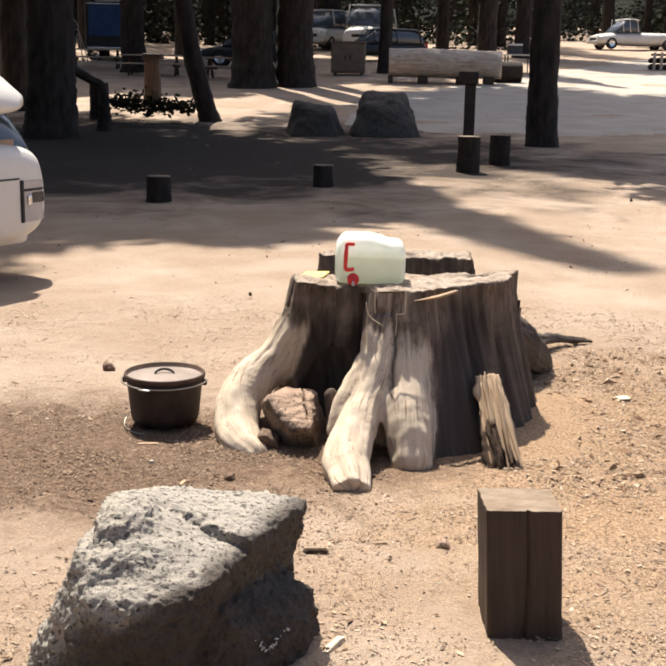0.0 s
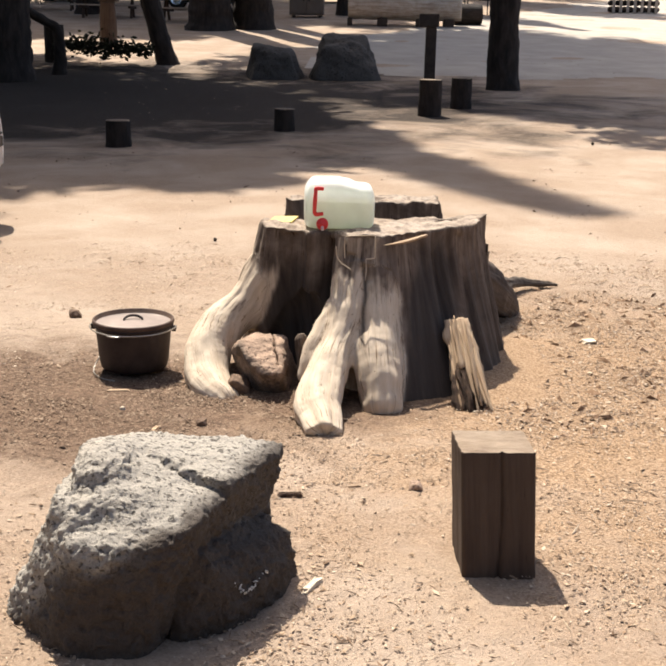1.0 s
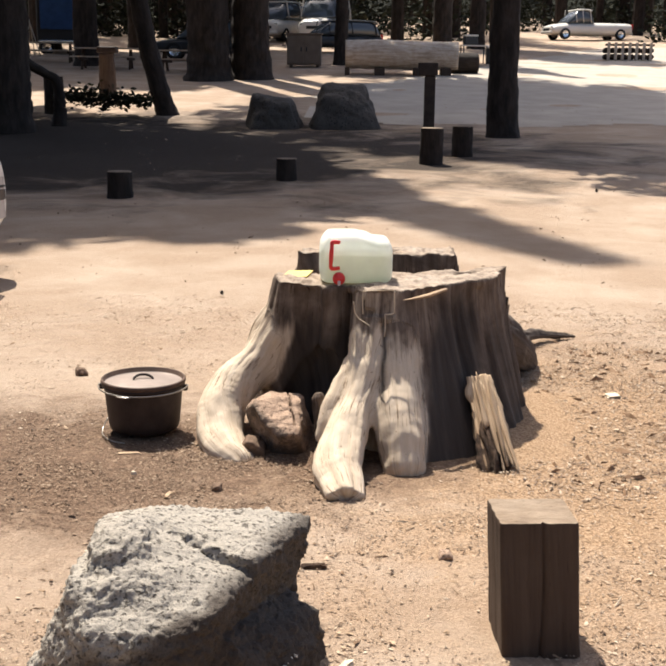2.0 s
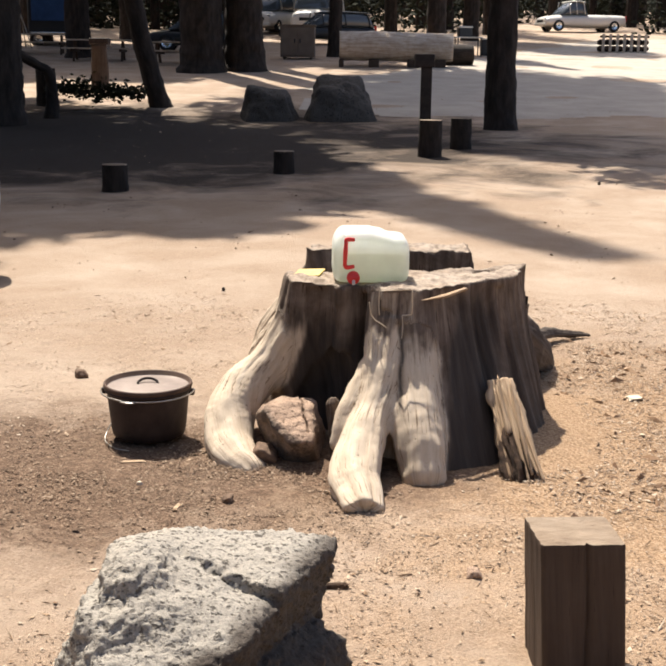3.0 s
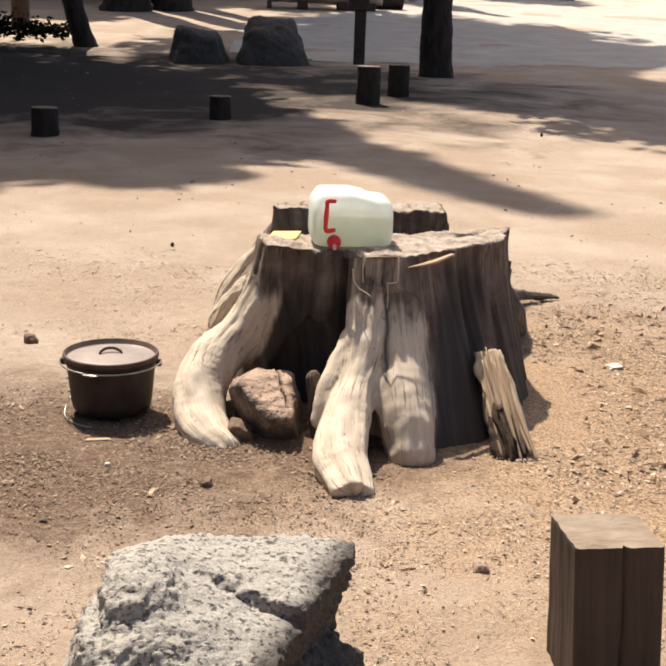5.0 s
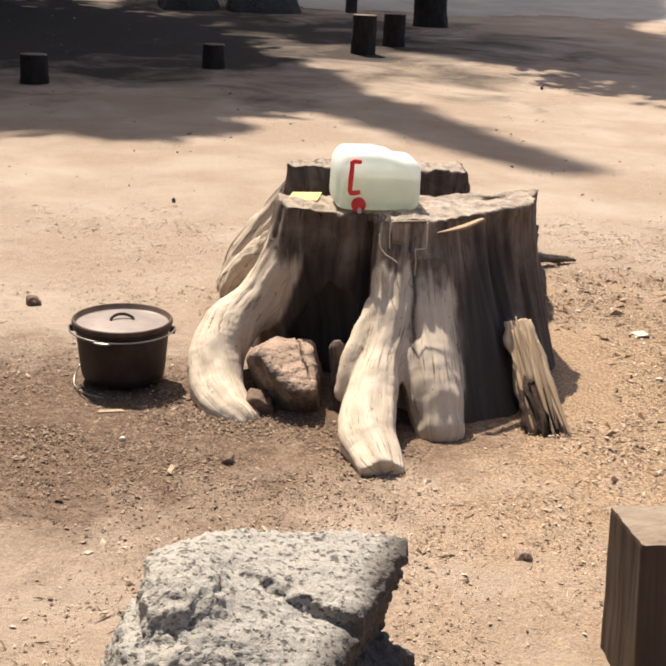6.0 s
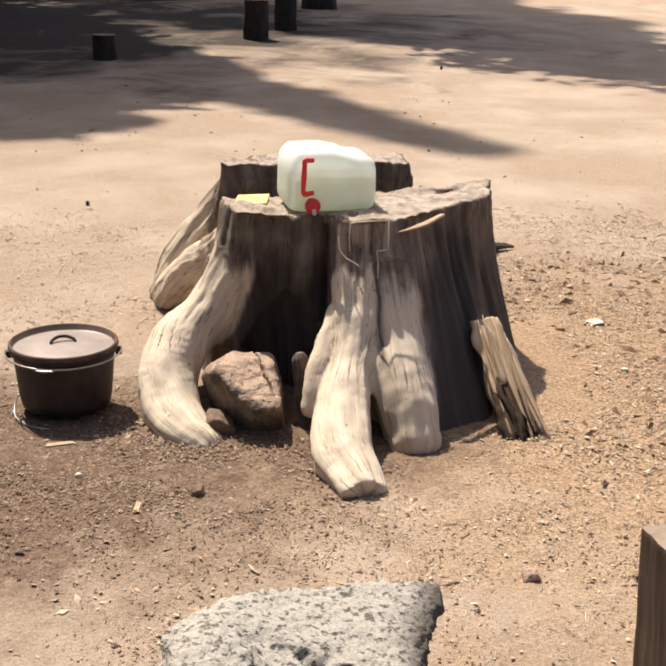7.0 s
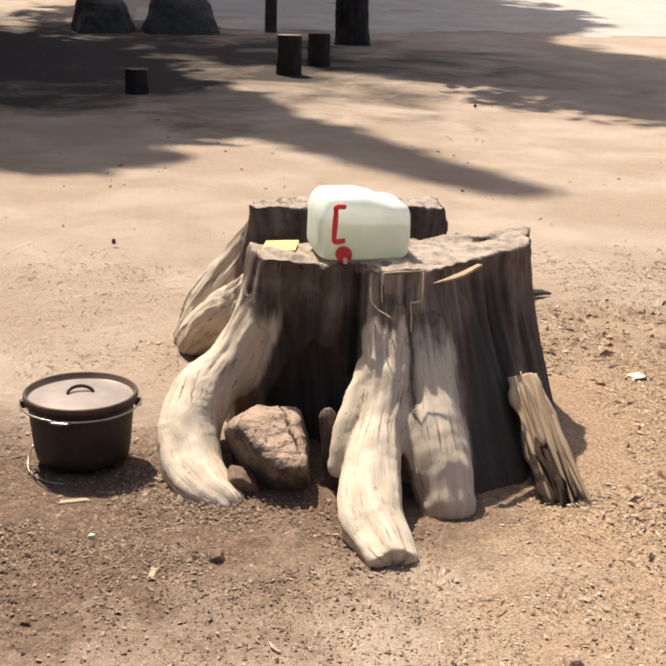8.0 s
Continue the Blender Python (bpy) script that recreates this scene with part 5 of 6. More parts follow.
def build_far_post():
    p = thing("campsite_post", "reddish-brown wooden campsite post", "post", (-7.03, 27.0, gz(0, 27)))
    v, f, u = sweep([(0, 0, -0.1), (0.01, 0, 0.6), (0.0, 0, 1.15)], [0.24, 0.22, 0.20], 20, 1, 0.06, 3, 12, up=(0, 1, 0))
    piece("post", mesh_of("post_stem", v, f, WOOD_BLOCK, u), p)
    part("cap", box_bm(0.52, 0.4, 0.16, (0.03, 0, 1.13), 0.03), IRON, p, "dark grate on top")


def build_big_log():
    t = thing("felled_log", "long barkless log resting on short wooden bearers", "log", (1.18, 36.6, gz(0, 36.6)))
    v, f, u = sweep([(-1.95, 0, 0.68), (-0.7, 0.02, 0.69), (0.6, 0, 0.66), (1.98, -0.03, 0.66)], [0.50, 0.51, 0.50, 0.48], 40, 0.98, 0.035, 8, 40)
    piece("log", mesh_of("big_log", v, f, WOOD_LOG, u), t)
    for x, w in ((-1.88, 0.16), (-0.75, 0.36), (0.62, 0.4), (1.55, 0.36)):
        part("bearer", box_bm(w, 0.9, 0.34, (x, 0, -0.10), 0.03), WOOD_BLOCK, t)
    # its butt end lies on a second, shorter piece
    s = thing("log_piece", "short dark log end beyond the felled log", "log", (3.45, 37.6, gz(0, 37.6)))
    v, f, u = sweep([(-0.5, 0, 0.36), (0.5, 0.1, 0.36)], [0.38, 0.36], 26, 1, 0.05, 4, 10)
    piece("log", mesh_of("log_piece", v, f, BARK, u), s)


def build_locker():
    t = thing("food_locker", "brown steel bear-proof food locker", "locker", (-2.4, 40.0, gz(0, 40)))
    part("body", box_bm(1.28, 0.8, 1.12, (0, 0, 0.08), 0.02), BROWN_STEEL, t)
    part("top", box_bm(1.36, 0.9, 0.05, (0, 0, 1.202), 0.012), BROWN_STEEL, t)
    for s in (-1, 1):
        door = part("door", box_bm(0.60, 0.03, 0.98, (s * 0.31, -0.415, 0.14), 0.008), BROWN_STEEL, t)
        part("handle", box_bm(0.05, 0.04, 0.16, (s * 0.10, -0.448, 0.58), 0.008), DARK, door)
        part("foot", box_bm(0.1, 0.6, 0.1, (s * 0.5, 0, -0.02), 0.01), BROWN_STEEL, t)


def picnic_table(x, y, rz, label):
    t = thing("picnic_table", label, "picnic table", (x, y, gz(x, y)), rz, "picnic tables")
    for k in range(5):
        part("plank", box_bm(2.4, 0.135, 0.045, (0, -0.29 + 0.145 * k, 0.71), 0.006), WOOD_LOG, t)
    for s in (-1, 1):
        for k in (0, 1):
            part("bench_plank", box_bm(2.4, 0.13, 0.045, (0, s * (0.66 + 0.14 * k), 0.41), 0.006), WOOD_LOG, t)
        for e in (-1, 1):
            part("leg", box_bm(0.08, 0.09, 0.78, (e * 0.85, s * 0.38, -0.03), 0.008, rot=pose(0, 0, 0, s * 24, 0, 0)), WOOD_BLOCK, t)
        part("beam", box_bm(0.08, 1.6, 0.09, (s * 0.85, 0, 0.32), 0.006), WOOD_BLOCK, t)


build_far_rocks()
build_pedestal()
build_far_post()
build_big_log()
build_locker()
picnic_table(-9.4, 37.6, 4, "weathered picnic table in the shade")
picnic_table(-6.3, 36.6, -6, "weathered picnic table behind the twin pines")
picnic_table(-12.6, 41.5, 8, "pale picnic table with camp gear")


def build_low_branch():
    r = np.random.RandomState(8)
    t = thing("fallen_branch", "low leafy branch lying beside the pine", "branch", (-5.9, 21.5, gz(0, 21.5)))
    v, f, u = sweep([(-1.1, 0.2, 0.55), (-0.4, 0, 0.42), (0.4, 0, 0.42), (1.1, -0.1, 0.38)], [0.04, 0.03, 0.02, 0.008], 8, 1, 0.1, 4, 20)
    piece("stem", mesh_of("branch_stem", v, f, BARK, u), t)
    k = r.uniform(-1, 1, 800)
    c = np.stack([k * 1.1, r.normal(0, 0.20, 800), 0.42 - 0.05 * k + r.normal(0, 0.12, 800) * (1.1 - np.abs(k) * 0.5)], -1)
    q = leaf_spray(c, r, 0.075)
    piece("leaves", mesh_of("branch_leaves", q, np.arange(len(q)).reshape(-1, 4), LEAF_DRY, shade=False), t, "small dark leaves")


build_low_branch()


# ---- vehicles ----
def loft(stations, n=40, power=3.2):
    """A body through cross-sections (x, half width, low, high, tuck): verts and faces."""
    ang = np.linspace(0, 2 * np.pi, n, endpoint=False)
    ca, sa = np.cos(ang), np.sin(ang)
    vs = []
    for x, w, lo, hi, tuck in stations:
        yy = np.sign(ca) * np.abs(ca) ** (2 / power) * w
        zz = np.sign(sa) * np.abs(sa) ** (2 / power)
        yy = yy * (1 - tuck * np.clip(zz, 0, 1))
        vs.append(np.stack([np.full(n, x), yy, (lo + hi) / 2 + zz * (hi - lo) / 2], -1))
    v = np.vstack(vs)
    m = len(stations)
    f = [(a * n + b, a * n + (b + 1) % n, (a + 1) * n + (b + 1) % n, (a + 1) * n + b) for a in range(m - 1) for b in range(n)]
    f += [tuple(range(n))[::-1], tuple(range((m - 1) * n, m * n))]
    return v, f


def wheel(parent, x, y, r):
    w = part("wheel", box_bm(0.08, 0.16, 0.08, (x, y, r - 0.04), 0.01), DARK, parent)
    prof = [(r * 0.62, -0.10), (r * 0.95, -0.105), (r, -0.07), (r, 0.07), (r * 0.95, 0.105), (r * 0.62, 0.10)]
    v, f, u = lathe(prof, 28)
    piece("tyre", mesh_of("tyre", v, f, RUBBER, u), w, "black tyre", pose(x, y, r, 90, 0, 0))
    v, f, u = lathe([(0, -0.06), (r * 0.2, -0.07), (r * 0.58, -0.05), (r * 0.64, -0.09), (r * 0.64, 0.09), (r * 0.58, 0.05), (0, 0.06)], 20)
    piece("rim", mesh_of("rim", v, f, CHROME, u), w, "metal rim", pose(x, y, r, 90, 0, 0))


def car(name, label, category, at, rz, paint, L=4.6, W=0.9, H=1.75, hood=1.0, van=False, glass=GLASS, truck=False):
    """Front of the car at +x."""
    t = thing(name, label, category, at, rz, "parked vehicles")
    h = L / 2
    belt = H * 0.56
    body = [(-h, W * 0.80, 0.42, belt * 0.90, 0.05), (-h + 0.08, W * 0.93, 0.30, belt * 0.98, 0.05), (-h + 0.5, W, 0.24, belt, 0.06), (0, W, 0.22, belt, 0.06), (h - 1.1, W, 0.24, belt * 0.97, 0.06), (h - 0.3, W * 0.96, 0.27, belt * 0.86, 0.08), (h - 0.05, W * 0.86, 0.34, belt * 0.78, 0.1), (h, W * 0.74, 0.42, belt * 0.70, 0.1)]
    v, f = loft(body)
    b = piece("body", mesh_of(name + "_body", v, f, paint), t)
    x0, x1 = (-h + 0.12, h - hood - 0.1) if not truck else (-0.1, h - hood)
    cab = [(x0, W * 0.84, belt - 0.1, belt + 0.05, 0.0), (x0 + 0.22, W * 0.90, belt - 0.1, H - 0.10, 0.14), (x0 + 0.6, W * 0.92, belt - 0.1, H - 0.04, 0.16), ((x0 + x1) / 2, W * 0.92, belt - 0.1, H - 0.02, 0.16), (x1 - 0.55, W * 0.90, belt - 0.1, H - 0.06, 0.16), (x1 + 0.15, W * 0.86, belt - 0.1, belt + 0.02, 0.1)]
    v, f = loft(cab, 40, 4.0)
    piece("window_band", mesh_of(name + "_glass", v, f, glass), t, "tinted windows")
    roof = [(x0 + 0.10, W * 0.72, H - 0.12, H - 0.06, 0), (x0 + 0.3, W * 0.77, H - 0.12, H - 0.01, 0), ((x0 + x1) / 2, W * 0.78, H - 0.10, H + 0.015, 0), (x1 - 0.5, W * 0.76, H - 0.13, H - 0.03, 0)]
    v, f = loft(roof, 32, 3.0)
    piece("roof", mesh_of(name + "_roof", v, f, paint), t)
    for s in (-1, 1):
        for px in ((x0 + 0.28, (x0 + x1) / 2, x1 - 0.35)):
            v, f, u = sweep([(px - 0.05, s * W * 0.935, belt - 0.02), (px, s * W * 0.885, (belt + H) / 2), (px + 0.0, s * W * 0.80, H - 0.05)], [0.05, 0.04, 0.04], 8, 0.6, 0, 0, 8, up=(1, 0, 0))
            piece("pillar", mesh_of("pillar", v, f, paint, u), t)
        for wx in (-h + 0.85, h - 0.85):
            wheel(t, wx, s * (W - 0.09), 0.34)
        part("headlight", box_bm(0.10, 0.30, 0.16, (h - 0.08, s * W * 0.62, belt * 0.60), 0.03), CHROME, t, "clear headlight")
        part("tail_lamp", box_bm(0.10, 0.14, 0.34, (-h + 0.03, s * W * 0.80, belt * 0.62), 0.03), LAMP_RED, t, "red tail lamp")
    for e in (-1, 1):
        part("bumper", box_bm(0.16, W * 1.62, 0.17, (e * (h - 0.03), 0, 0.33), 0.05, 3), paint if paint is not DARK_PAINT else DARK, t)
    part("grille", box_bm(0.06, W * 0.9, 0.16, (h - 0.01, 0, belt * 0.50), 0.02), DARK, t, "dark grille")
    return t


def wrap_bm(plan, side, low, high, depth=0.06):
    """A shell bent round a corner: plan points (x, y), from low to high."""
    bm = bmesh.new()
    rings = []
    for x, y in plan:
        rings.append([bm.verts.new((x - d, side * (y - d * 0.4), z)) for d, z in ((0, low), (0, high), (depth, high), (depth, low))])
    for a, b in zip(rings, rings[1:]):
        for i in range(4):
            bm.faces.new((a[i], a[(i + 1) % 4], b[(i + 1) % 4], b[i]))
    bm.faces.new(rings[0][::-1])
    bm.faces.new(rings[-1])
    bmesh.ops.recalc_face_normals(bm, faces=bm.faces)
    bmesh.ops.bevel(bm, geom=bm.edges[:], offset=0.004, segments=2, affect='EDGES')
    return bm


def build_near_van():
    """White minivan, its tail towards the stump."""
    t = thing("white_minivan", "white minivan parked tail-first beside the clearing", "minivan", (-5.290, 3.843, 0), -23, "parked vehicles")
    t.scale = (1.06, 1.06, 1.0)
    body = [(2.46, 0.80, 0.37, 0.89, 0.04), (2.44, 0.87, 0.32, 0.97, 0.04), (2.38, 0.93, 0.28, 1.01, 0.04), (2.15, 0.95, 0.24, 1.01, 0.05), (1.6, 0.95, 0.22, 0.98, 0.05), (0, 0.95, 0.22, 0.98, 0.05), (-1.3, 0.95, 0.22, 0.97, 0.05), (-2.1, 0.90, 0.26, 0.84, 0.06), (-2.42, 0.74, 0.36, 0.72, 0.1)]
    v, f = loft(body, 56, 4.4)
    piece("body", mesh_of("minivan_body", v, f, PAINT_W), t)
    cab = [(2.37, 0.80, 0.90, 1.00, 0), (2.29, 0.84, 0.90, 1.13, 0.06), (2.19, 0.86, 0.90, 1.29, 0.10), (1.9, 0.88, 0.90, 1.42, 0.14), (0.6, 0.88, 0.90, 1.60, 0.16), (-0.6, 0.87, 0.90, 1.55, 0.16), (-1.6, 0.82, 0.90, 0.98, 0.05)]
    v, f = loft(cab, 48, 4.0)
    piece("window_band", mesh_of("minivan_windows", v, f, GLASS), t, "tinted windows")
    roof = [(2.46, 0.62, 1.24, 1.30, 0), (2.38, 0.76, 1.20, 1.42, 0), (2.15, 0.84, 1.24, 1.56, 0), (1.6, 0.85, 1.34, 1.68, 0), (0.6, 0.84, 1.50, 1.74, 0), (-0.6, 0.78, 1.46, 1.66, 0)]
    v, f = loft(roof, 40, 3.0)
    piece("spoiler_roof", mesh_of("minivan_roof", v, f, PAINT_W), t, "white roof with tail spoiler")
    for s in (-1, 1):
        lamp_part = part("tail_lamp", wrap_bm([(2.467, 0.62), (2.467, 0.765), (2.455, 0.828), (2.431, 0.874)], s, 0.43, 0.735), LENS, t, "clear smoked tail lamp")
        part("lamp_bezel", wrap_bm([(2.473, 0.608), (2.473, 0.634)], s, 0.425, 0.74), DARK, lamp_part, "dark bezel")
        part("lamp_bezel", wrap_bm([(2.471, 0.636), (2.471, 0.765), (2.459, 0.831), (2.434, 0.878)], s, 0.655, 0.675), DARK, lamp_part, "dark rim")
        part("lamp_band", wrap_bm([(2.471, 0.715), (2.471, 0.765), (2.459, 0.831), (2.434, 0.878)], s, 0.565, 0.645), SMOKE, lamp_part, "smoked dark band")
        part("reflector", box_bm(0.05, 0.045, 0.075, (2.456, s * 0.685, 0.555), 0.012), CHROME, lamp_part)
        for wx in (-1.45, 1.35):
            wheel(t, wx, s * 0.85, 0.34)
    part("bumper", box_bm(0.34, 1.60, 0.20, (2.20, 0, 0.25), 0.07, 3), PAINT_W, t)
    part("tailgate_seam", box_bm(0.012, 1.2, 0.014, (2.458, 0, 0.745), 0.003), DARK, t)
    part("rear_window", box_bm(0.02, 1.3, 0.05, (2.37, 0, 0.985), 0.006), RED_STONE, t, "faded red strip under the window")
    part("rub_strip", box_bm(3.6, 0.014, 0.02, (0.2, -0.952, 0.70), 0.004), DARK, t)


build_near_van()
car("white_pickup", "white pickup truck on the far track", "pickup", (13.6, 70.0, gz(0, 70)), 195, PAINT_W, 5.4, 0.98, 1.85, 1.2, truck=True)
car("white_motorhome", "white box-bodied motorhome among the pines", "motorhome", (-2.4, 60.0, gz(0, 60)), 262, PAINT_W, 6.0, 1.05, 2.5, 0.9)
car("cream_van", "cream van behind the food locker", "van", (-4.9, 63.0, gz(0, 63)), 250, CREAM_PANEL, 5.2, 0.98, 2.2, 0.8)
car("dark_hatchback", "dark car with a pale sunlit roof", "car", (-1.6, 51.0, gz(0, 51)), 205, DARK_PAINT, 4.3, 0.88, 1.5, 1.1)
car("parked_estate", "dark estate car with a bright lower body", "car", (-6.6, 44.0, gz(0, 44)), 185, DARK_PAINT, 4.4, 0.9, 1.6, 1.0)


def build_trailer():
    """Camper with a blue awning sheet over its end."""
    x, y = -13.4, 46.5
    t = thing("camp_trailer", "dark camp trailer with a blue sheet over its end", "trailer", (x, y, gz(x, y)), 6, "parked vehicles")
    part("body", box_bm(2.1, 3.6, 2.0, (0, 1.8, 0.55), 0.12, 3), DARK_PAINT, t)
    bm = box_bm(1.72, 0.05, 1.32, (0, -0.06, 1.08), 0.02)
    part("sheet", bm, BLUE, t, "blue canvas sheet")
    part("frame_bar", box_bm(1.9, 0.06, 0.07, (0, -0.05, 2.42), 0.015), CHROME, t)
    part("bumper", box_bm(1.9, 0.12, 0.10, (0, -0.06, 0.52), 0.03), CHROME, t)
    for s in (-1, 1):
        wheel(t, s * 0.92, 1.8, 0.33)
    part("roof_box", box_bm(1.5, 1.2, 0.32, (0.1, 0.9, 2.56), 0.1, 3), PAINT_W, t)
    # tripod for hanging a lantern
    t = thing("camp_tripod", "thin metal camp tripod with a lantern hook", "tripod", (-14.3, 45.0, gz(0, 45)))
    for a in (90, 210, 330):
        v, f, u = sweep([(0.55 * math.cos(radians(a)), 0.55 * math.sin(radians(a)), -0.02), (0.1 * math.cos(radians(a)), 0.1 * math.sin(radians(a)), 1.1), (0, 0, 1.35)], [0.022, 0.02, 0.02], 6, 1, 0, 0, 6, up=(0, 1, 0.1))
        piece("leg", mesh_of("tripod_leg", v, f, WIRE, u), t)
    v, f, u = sweep([(0, 0, 1.3), (-0.1, 0, 1.7), (-0.35, 0, 1.85), (-0.45, 0, 1.7)], [0.02, 0.018, 0.015, 0.012], 6, 1, 0, 0, 12, up=(0, 1, 0))
    piece("hook", mesh_of("tripod_hook", v, f, WIRE, u), t)


def build_camp_gear():
    x, y = 4.3, 43.5
    t = thing("camp_table", "dark folding camp table piled with gear", "table", (x, y, gz(x, y)), 10)
    part("tabletop", box_bm(1.1, 0.6, 0.04, (0, 0, 0.70), 0.01), CREAM_PANEL, t)
    for sx in (-1, 1):
        for sy in (-1, 1):
            part("leg", box_bm(0.04, 0.04, 0.72, (sx * 0.48, sy * 0.24, -0.02), 0.005), DARK, t)
    b = thing("cooler", "dark cooler with a white lid on the camp table", "cooler", (x - 0.15, y, gz(x, y) + 0.742), 10)
    part("body", box_bm(0.55, 0.36, 0.34, (0, 0, 0), 0.04, 3), DARK_PAINT, b)
    part("lid", box_bm(0.57, 0.38, 0.07, (0, 0, 0.342), 0.02), PAINT_W, b, "white lid")
    c = thing("storage_tub", "dark storage tub beside the camp table", "tub", (x + 0.85, y + 0.3, gz(x, y + 0.3)), 4)
    part("tub", box_bm(0.6, 0.45, 0.62, (0, 0, 0), 0.05, 2, taper=1.06), DARK, c)
    part("lid", box_bm(0.66, 0.5, 0.06, (0, 0, 0.622), 0.02), CREAM_PANEL, c)
    # slatted firewood crib
    x, y = 11.4, 47.5
    f = thing("firewood_crib", "slatted wooden firewood crib in tree shade", "crib", (x, y, gz(x, y)), -4)
    for k in range(7):
        part("slat", box_bm(0.12, 0.05, 0.78, (-0.9 + 0.3 * k, -0.5, -0.03), 0.008), WOOD_LOG, f)
    for z in (0.1, 0.6):
        part("rail", box_bm(2.1, 0.05, 0.09, (0, -0.448, z), 0.006), WOOD_BLOCK, f)
    rnd = random.Random(2)
    for k in range(16):
        v, fa, u = sweep([(-0.95 + 0.27 * (k % 8), -0.35, 0.14 + 0.27 * (k // 8)), (-0.95 + 0.27 * (k % 8), 0.35, 0.14 + 0.27 * (k // 8))], [0.125, 0.12], 10, 1, 0.08, k, 4)
        piece("split_log", mesh_of("split_log", v, fa, BARK, u), f)


build_trailer()
build_camp_gear()


# ---- loose things on the ground ----
def pebble(x, y, r, mat, label, seed):
    rnd = random.Random(seed)
    planes = [((rnd.uniform(-1, 1), rnd.uniform(-1, 1), rnd.uniform(-0.6, 1)), r * rnd.uniform(0.65, 0.9)) for _ in range(9)] + [((0, 0, 1), r * 0.6), ((0, 0, -1), r * 0.7), ((1, 0, 0), r), ((-1, 0, 0), r), ((0, 1, 0), r), ((0, -1, 0), r)]
    ob = new("pebble", rock_mesh("pebble", [planes], mat, 4, 12, r * 0.06, r * 0.03, seed, 3 / r))
    ob.location = (x, y, gz(x, y) + r * 0.35)
    tagged(ob, label, "pebble")


def chip(name, x, y, w, d, h, rz, mat, label, category):
    bm = box_bm(w, d, h, (0, 0, 0), min(w, d, h) * 0.28, 2, taper=0.8)
    r = random.Random(int(x * 1000) + int(y * 77))
    for v in bm.verts:
        v.co += Vector((r.uniform(-1, 1) * w * 0.13, r.uniform(-1, 1) * d * 0.18, r.uniform(-0.5, 1) * h * 0.15))
    me = bpy.data.meshes.new(name)
    bm.to_mesh(me)
    bm.free()
    me.materials.append(mat)
    layer = me.uv_layers.new(name="UVMap")
    for lp in me.loops:
        co = me.vertices[lp.vertex_index].co
        layer.data[lp.index].uv = (co.y, co.x)
    ob = new(name, me)
    ob.matrix_world = pose(x, y, gz(x, y) - 0.004, 0, 0, rz)
    return tagged(ob, label, category)


chip("wood_chip", -0.825, -0.325, 0.085, 0.030, 0.009, 6, WOOD_SPLIT, "flat pale wood chip lying by the pot", "wood chip")
chip("wood_chip", 1.315, 0.671, 0.075, 0.05, 0.014, 20, WOOD_PALE, "pale bark chip on the litter", "wood chip")
pebble(0.387, -1.269, 0.026, RED_STONE, "small brown pebble on the dirt", 3)
pebble(-0.758, -0.561, 0.012, WOOD_PALE, "small pale pebble on damp soil", 4)
chip("wood_chip", -0.587, -0.774, 0.022, 0.06, 0.010, -12, WOOD_SPLIT, "narrow pale wood chip on damp soil", "wood chip")
chip("wood_chip", -0.03, -1.36, 0.075, 0.024, 0.012, 8, BARK_STONE, "tan wood chip on the dirt", "wood chip")
chip("stick", 0.075, -1.99, 0.022, 0.085, 0.014, -25, WOOD_PALE, "bleached splinter beside the boulder", "stick")
pebble(-1.317, 0.882, 0.034, SOIL, "dark brown lump on the dirt", 5)
pebble(-0.338, -0.262, 0.058, SOIL, "clump of dark bark debris beside the stone", 9)
pebble(-0.42, -0.71, 0.024, SOIL, "dark crumbly clod of soil", 8)


def pine_cone(x, y, r, label):
    t = thing("pine_cone", label, "pine cone", (x, y, gz(x, y)), 40, "pine cones")
    v, f, u = lathe([(0, 0), (r * 0.6, r * 0.15), (r * 0.8, r * 0.7), (r * 0.6, r * 1.5), (0, r * 2.1)], 12)
    piece("core", mesh_of("cone_core", v, f, BARK, u), t)
    sc = []
    for k in range(34):
        a, h = k * 2.4, (k / 34)
        rr = r * (0.95 * math.sin(math.pi * (0.15 + 0.8 * h)))
        c = Vector((rr * math.cos(a), rr * math.sin(a), h * r * 2))
        o = Vector((math.cos(a), math.sin(a), 0.3)) * r * 0.35
        s = Vector((-math.sin(a), math.cos(a), 0)) * r * 0.24
        sc += [c - s, c + s, c + o + s * 0.5, c + o - s * 0.5, c + o * 0.5 + Vector((0, 0, r * 0.14))]
    fs = [tuple(5 * k + i for i in q) for k in range(34) for q in ((0, 1, 2, 3), (0, 1, 4), (1, 2, 4), (2, 3, 4), (3, 0, 4))]
    piece("scales", mesh_of("cone_scales", np.array([tuple(q) for q in sc]), fs, BARK, np.zeros((len(sc), 2)), shade=False), t)


pine_cone(-0.881, 3.07, 0.013, "small dark pine cone on the bare dirt")
pine_cone(3.05, 10.16, 0.022, "dark pine cone far out on the dirt")


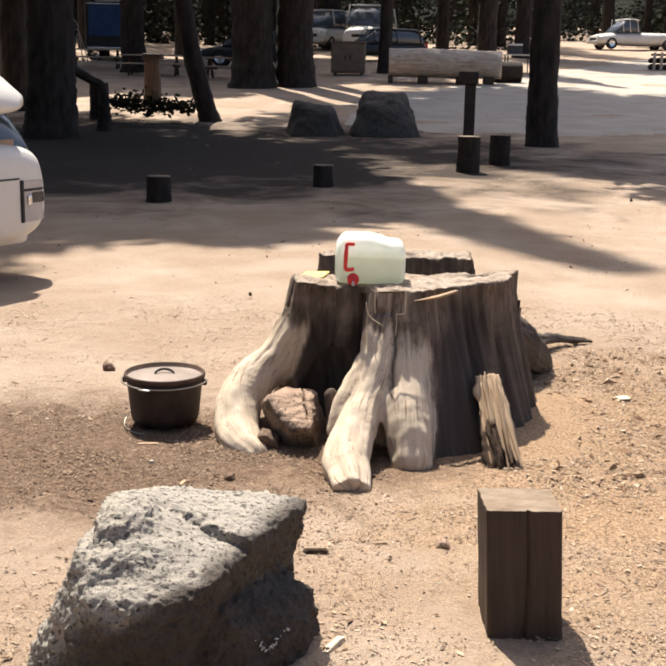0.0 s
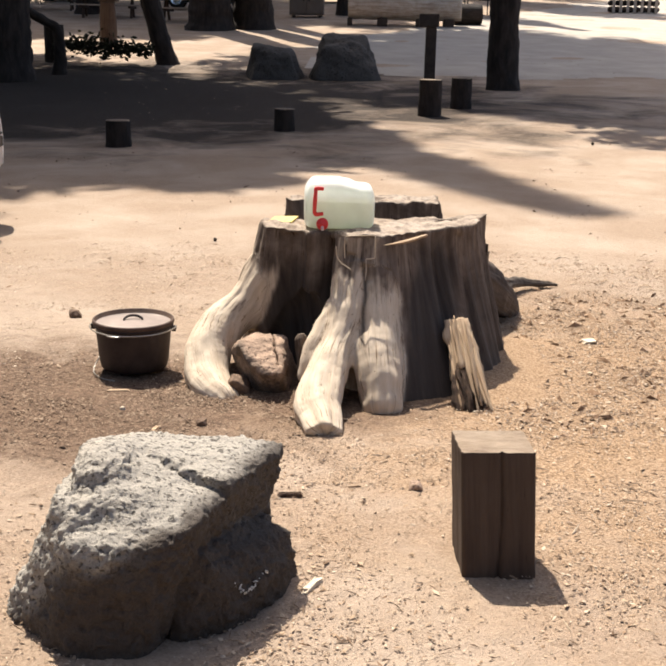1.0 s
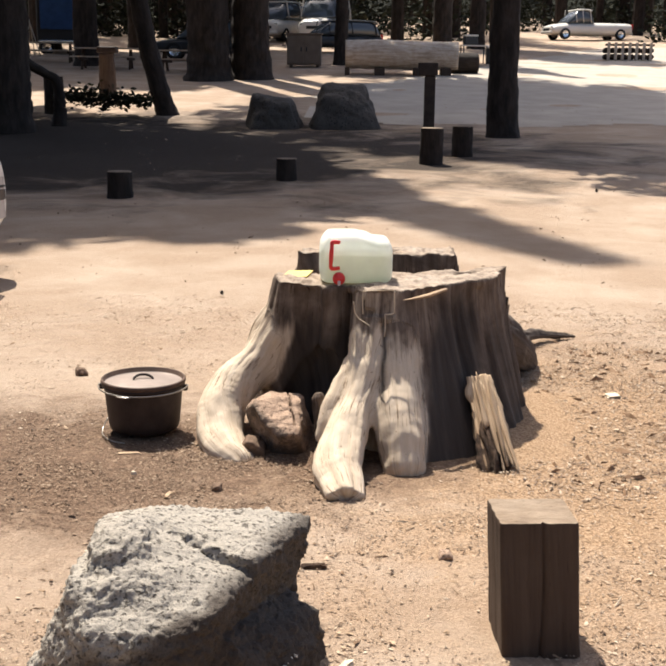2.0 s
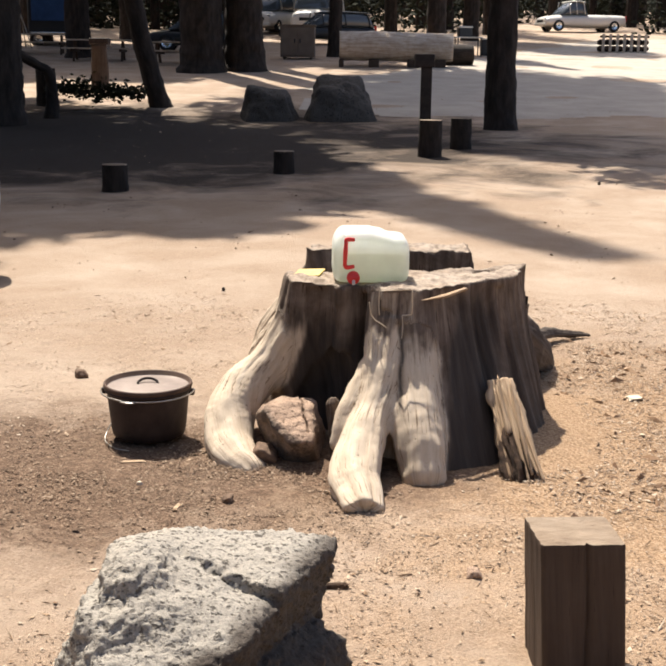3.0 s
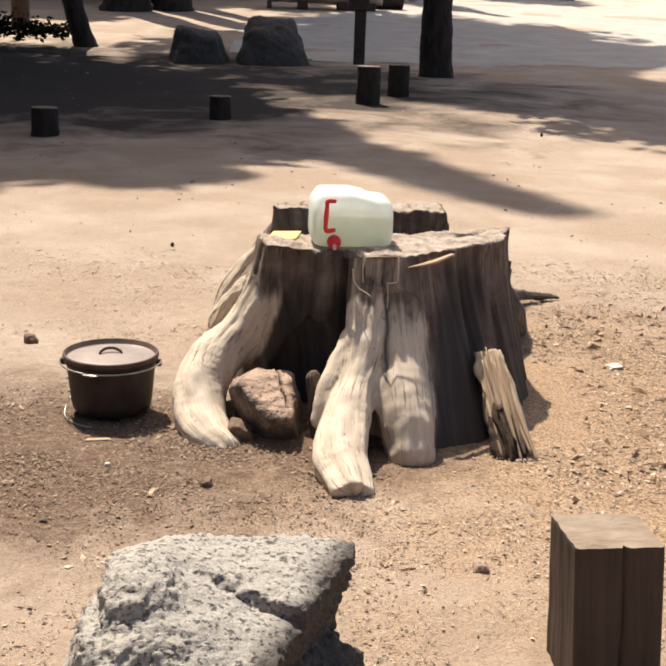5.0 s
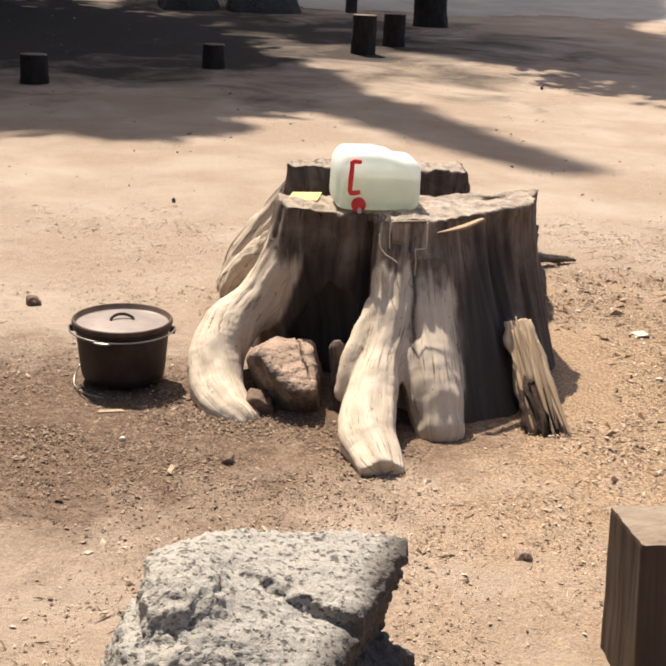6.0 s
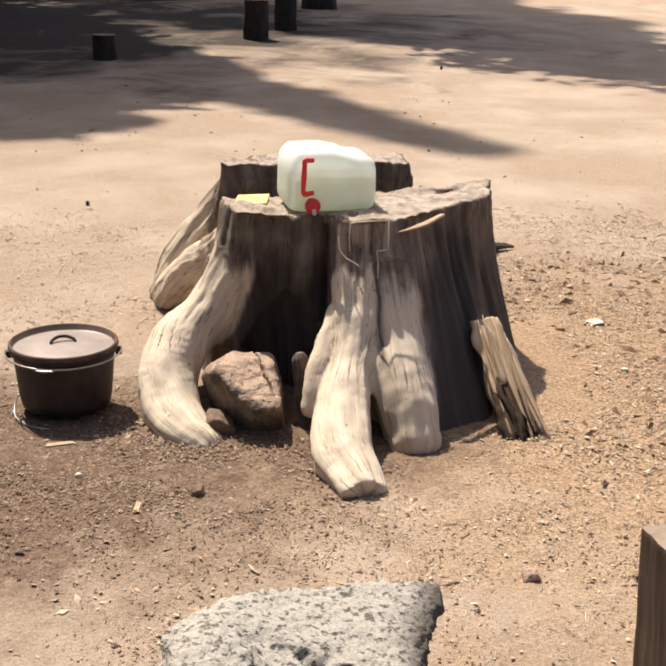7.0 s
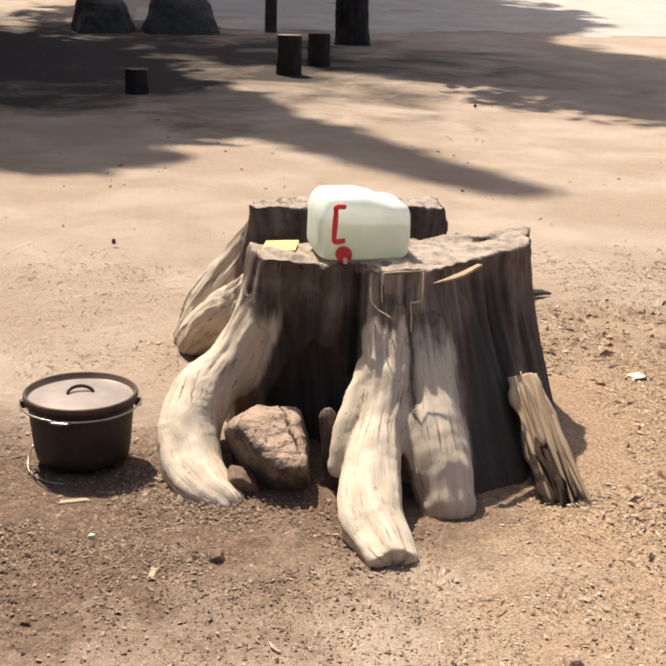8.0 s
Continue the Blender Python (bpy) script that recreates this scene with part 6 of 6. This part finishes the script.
def build_litter():
    """Gravel, bark crumbs and slivers strewn over the dirt."""
    r = np.random.RandomState(17)

    def strew(name, n, box, size, thin, mat, label, thick=None, bias=None):
        x0, x1, y0, y1 = box
        x, y = r.uniform(x0, x1, 3 * n), r.uniform(y0, y1, 3 * n)
        p = np.stack([x, y, 0 * x], -1)
        d = 0.75 + 0.5 * fbm(p * 2.1, 7, 3)
        if bias is not None:
            d = d * bias(x, y)
        keep = np.argsort(-(d + r.rand(3 * n) * 1.5))[:n]
        x, y = x[keep], y[keep]
        L = size * np.exp(r.normal(0, 0.4, n))
        W, T = L * r.uniform(*thin, n), L * r.uniform(0.1, 0.3, n) if thick is None else L * thick * r.uniform(0.7, 1.2, n)
        a = r.uniform(0, 2 * np.pi, n)
        tilt = r.normal(0, 0.25, n)
        ax = np.stack([np.cos(a), np.sin(a), tilt], -1)
        ay = np.stack([-np.sin(a), np.cos(a), r.normal(0, 0.2, n)], -1)
        c = np.stack([x, y, ground_z(x, y) + 0.3 * T], -1)
        k = [ax * L[:, None] * 0.5, ay * W[:, None] * 0.5]
        up = np.stack([0 * x, 0 * x, T], -1)
        j = lambda s: r.uniform(1 - s, 1 + s, (n, 1))
        v = np.stack([c - k[0] * j(0.4) - 0.4 * up, c - k[1] * j(0.5) - 0.4 * up, c + k[0] * j(0.4) - 0.3 * up, c + k[1] * j(0.5) - 0.4 * up, c + up * j(0.4) + k[0] * r.uniform(-0.5, 0.5, (n, 1))], 1).reshape(-1, 3)
        o = 5 * np.arange(n)[:, None]
        f = np.vstack([o + q for q in ([0, 1, 4], [1, 2, 4], [2, 3, 4], [3, 0, 4])])
        me = mesh_of(name, v, f, mat, shade=False)
        tagged(new(name, me), label, "litter", kind="stuff")

    def right(x, y):
        damp = np.exp(-(((x + 0.85) / 0.95) ** 2 + ((y + 0.62) / 0.55) ** 2))
        return lively(x, y) * (1 - 0.75 * damp)

    lively = lambda x, y: 0.75 + 1.0 * smooth(0.35, 1.0, x) * smooth(-1.2, -0.3, y) + 0.5 * smooth(-0.6, -1.3, y)
    strew("gravel", 52000, (-2.5, 2.4, -2.9, 2.0), 0.0062, (0.5, 0.95), GRAVEL, "fine gravel and crumbs of soil", 0.22, right)
    strew("bark_litter", 30000, (-2.4, 2.4, -2.9, 2.6), 0.0125, (0.25, 0.65), CHIPS, "scattered bark chips and wood slivers", 0.09, right)
    strew("needle_litter", 9000, (-1.9, 2.4, -2.9, 3.0), 0.024, (0.06, 0.13), CHIPS, "dry needles and thin twigs", 0.06, right)
    strew("bark_strips", 420, (0.75, 2.3, -1.1, 1.8), 0.040, (0.14, 0.32), BARKS, "curled strips of brown bark and dead twigs", 0.16, right)
    strew("soil_crumbs", 15000, (-1.9, 0.2, -1.2, 0.3), 0.0075, (0.5, 0.95), CRUMBS, "dark crumbs of trodden soil", 0.14, lambda x, y: 2.2 * np.exp(-(((x + 0.85) / 0.8) ** 2 + ((y + 0.55) / 0.42) ** 2)))
    strew("far_litter", 2200, (-9, 6, 3, 26), 0.020, (0.2, 0.7), CRUMBS, "scattered bark and cones farther out", 0.2)


build_litter()
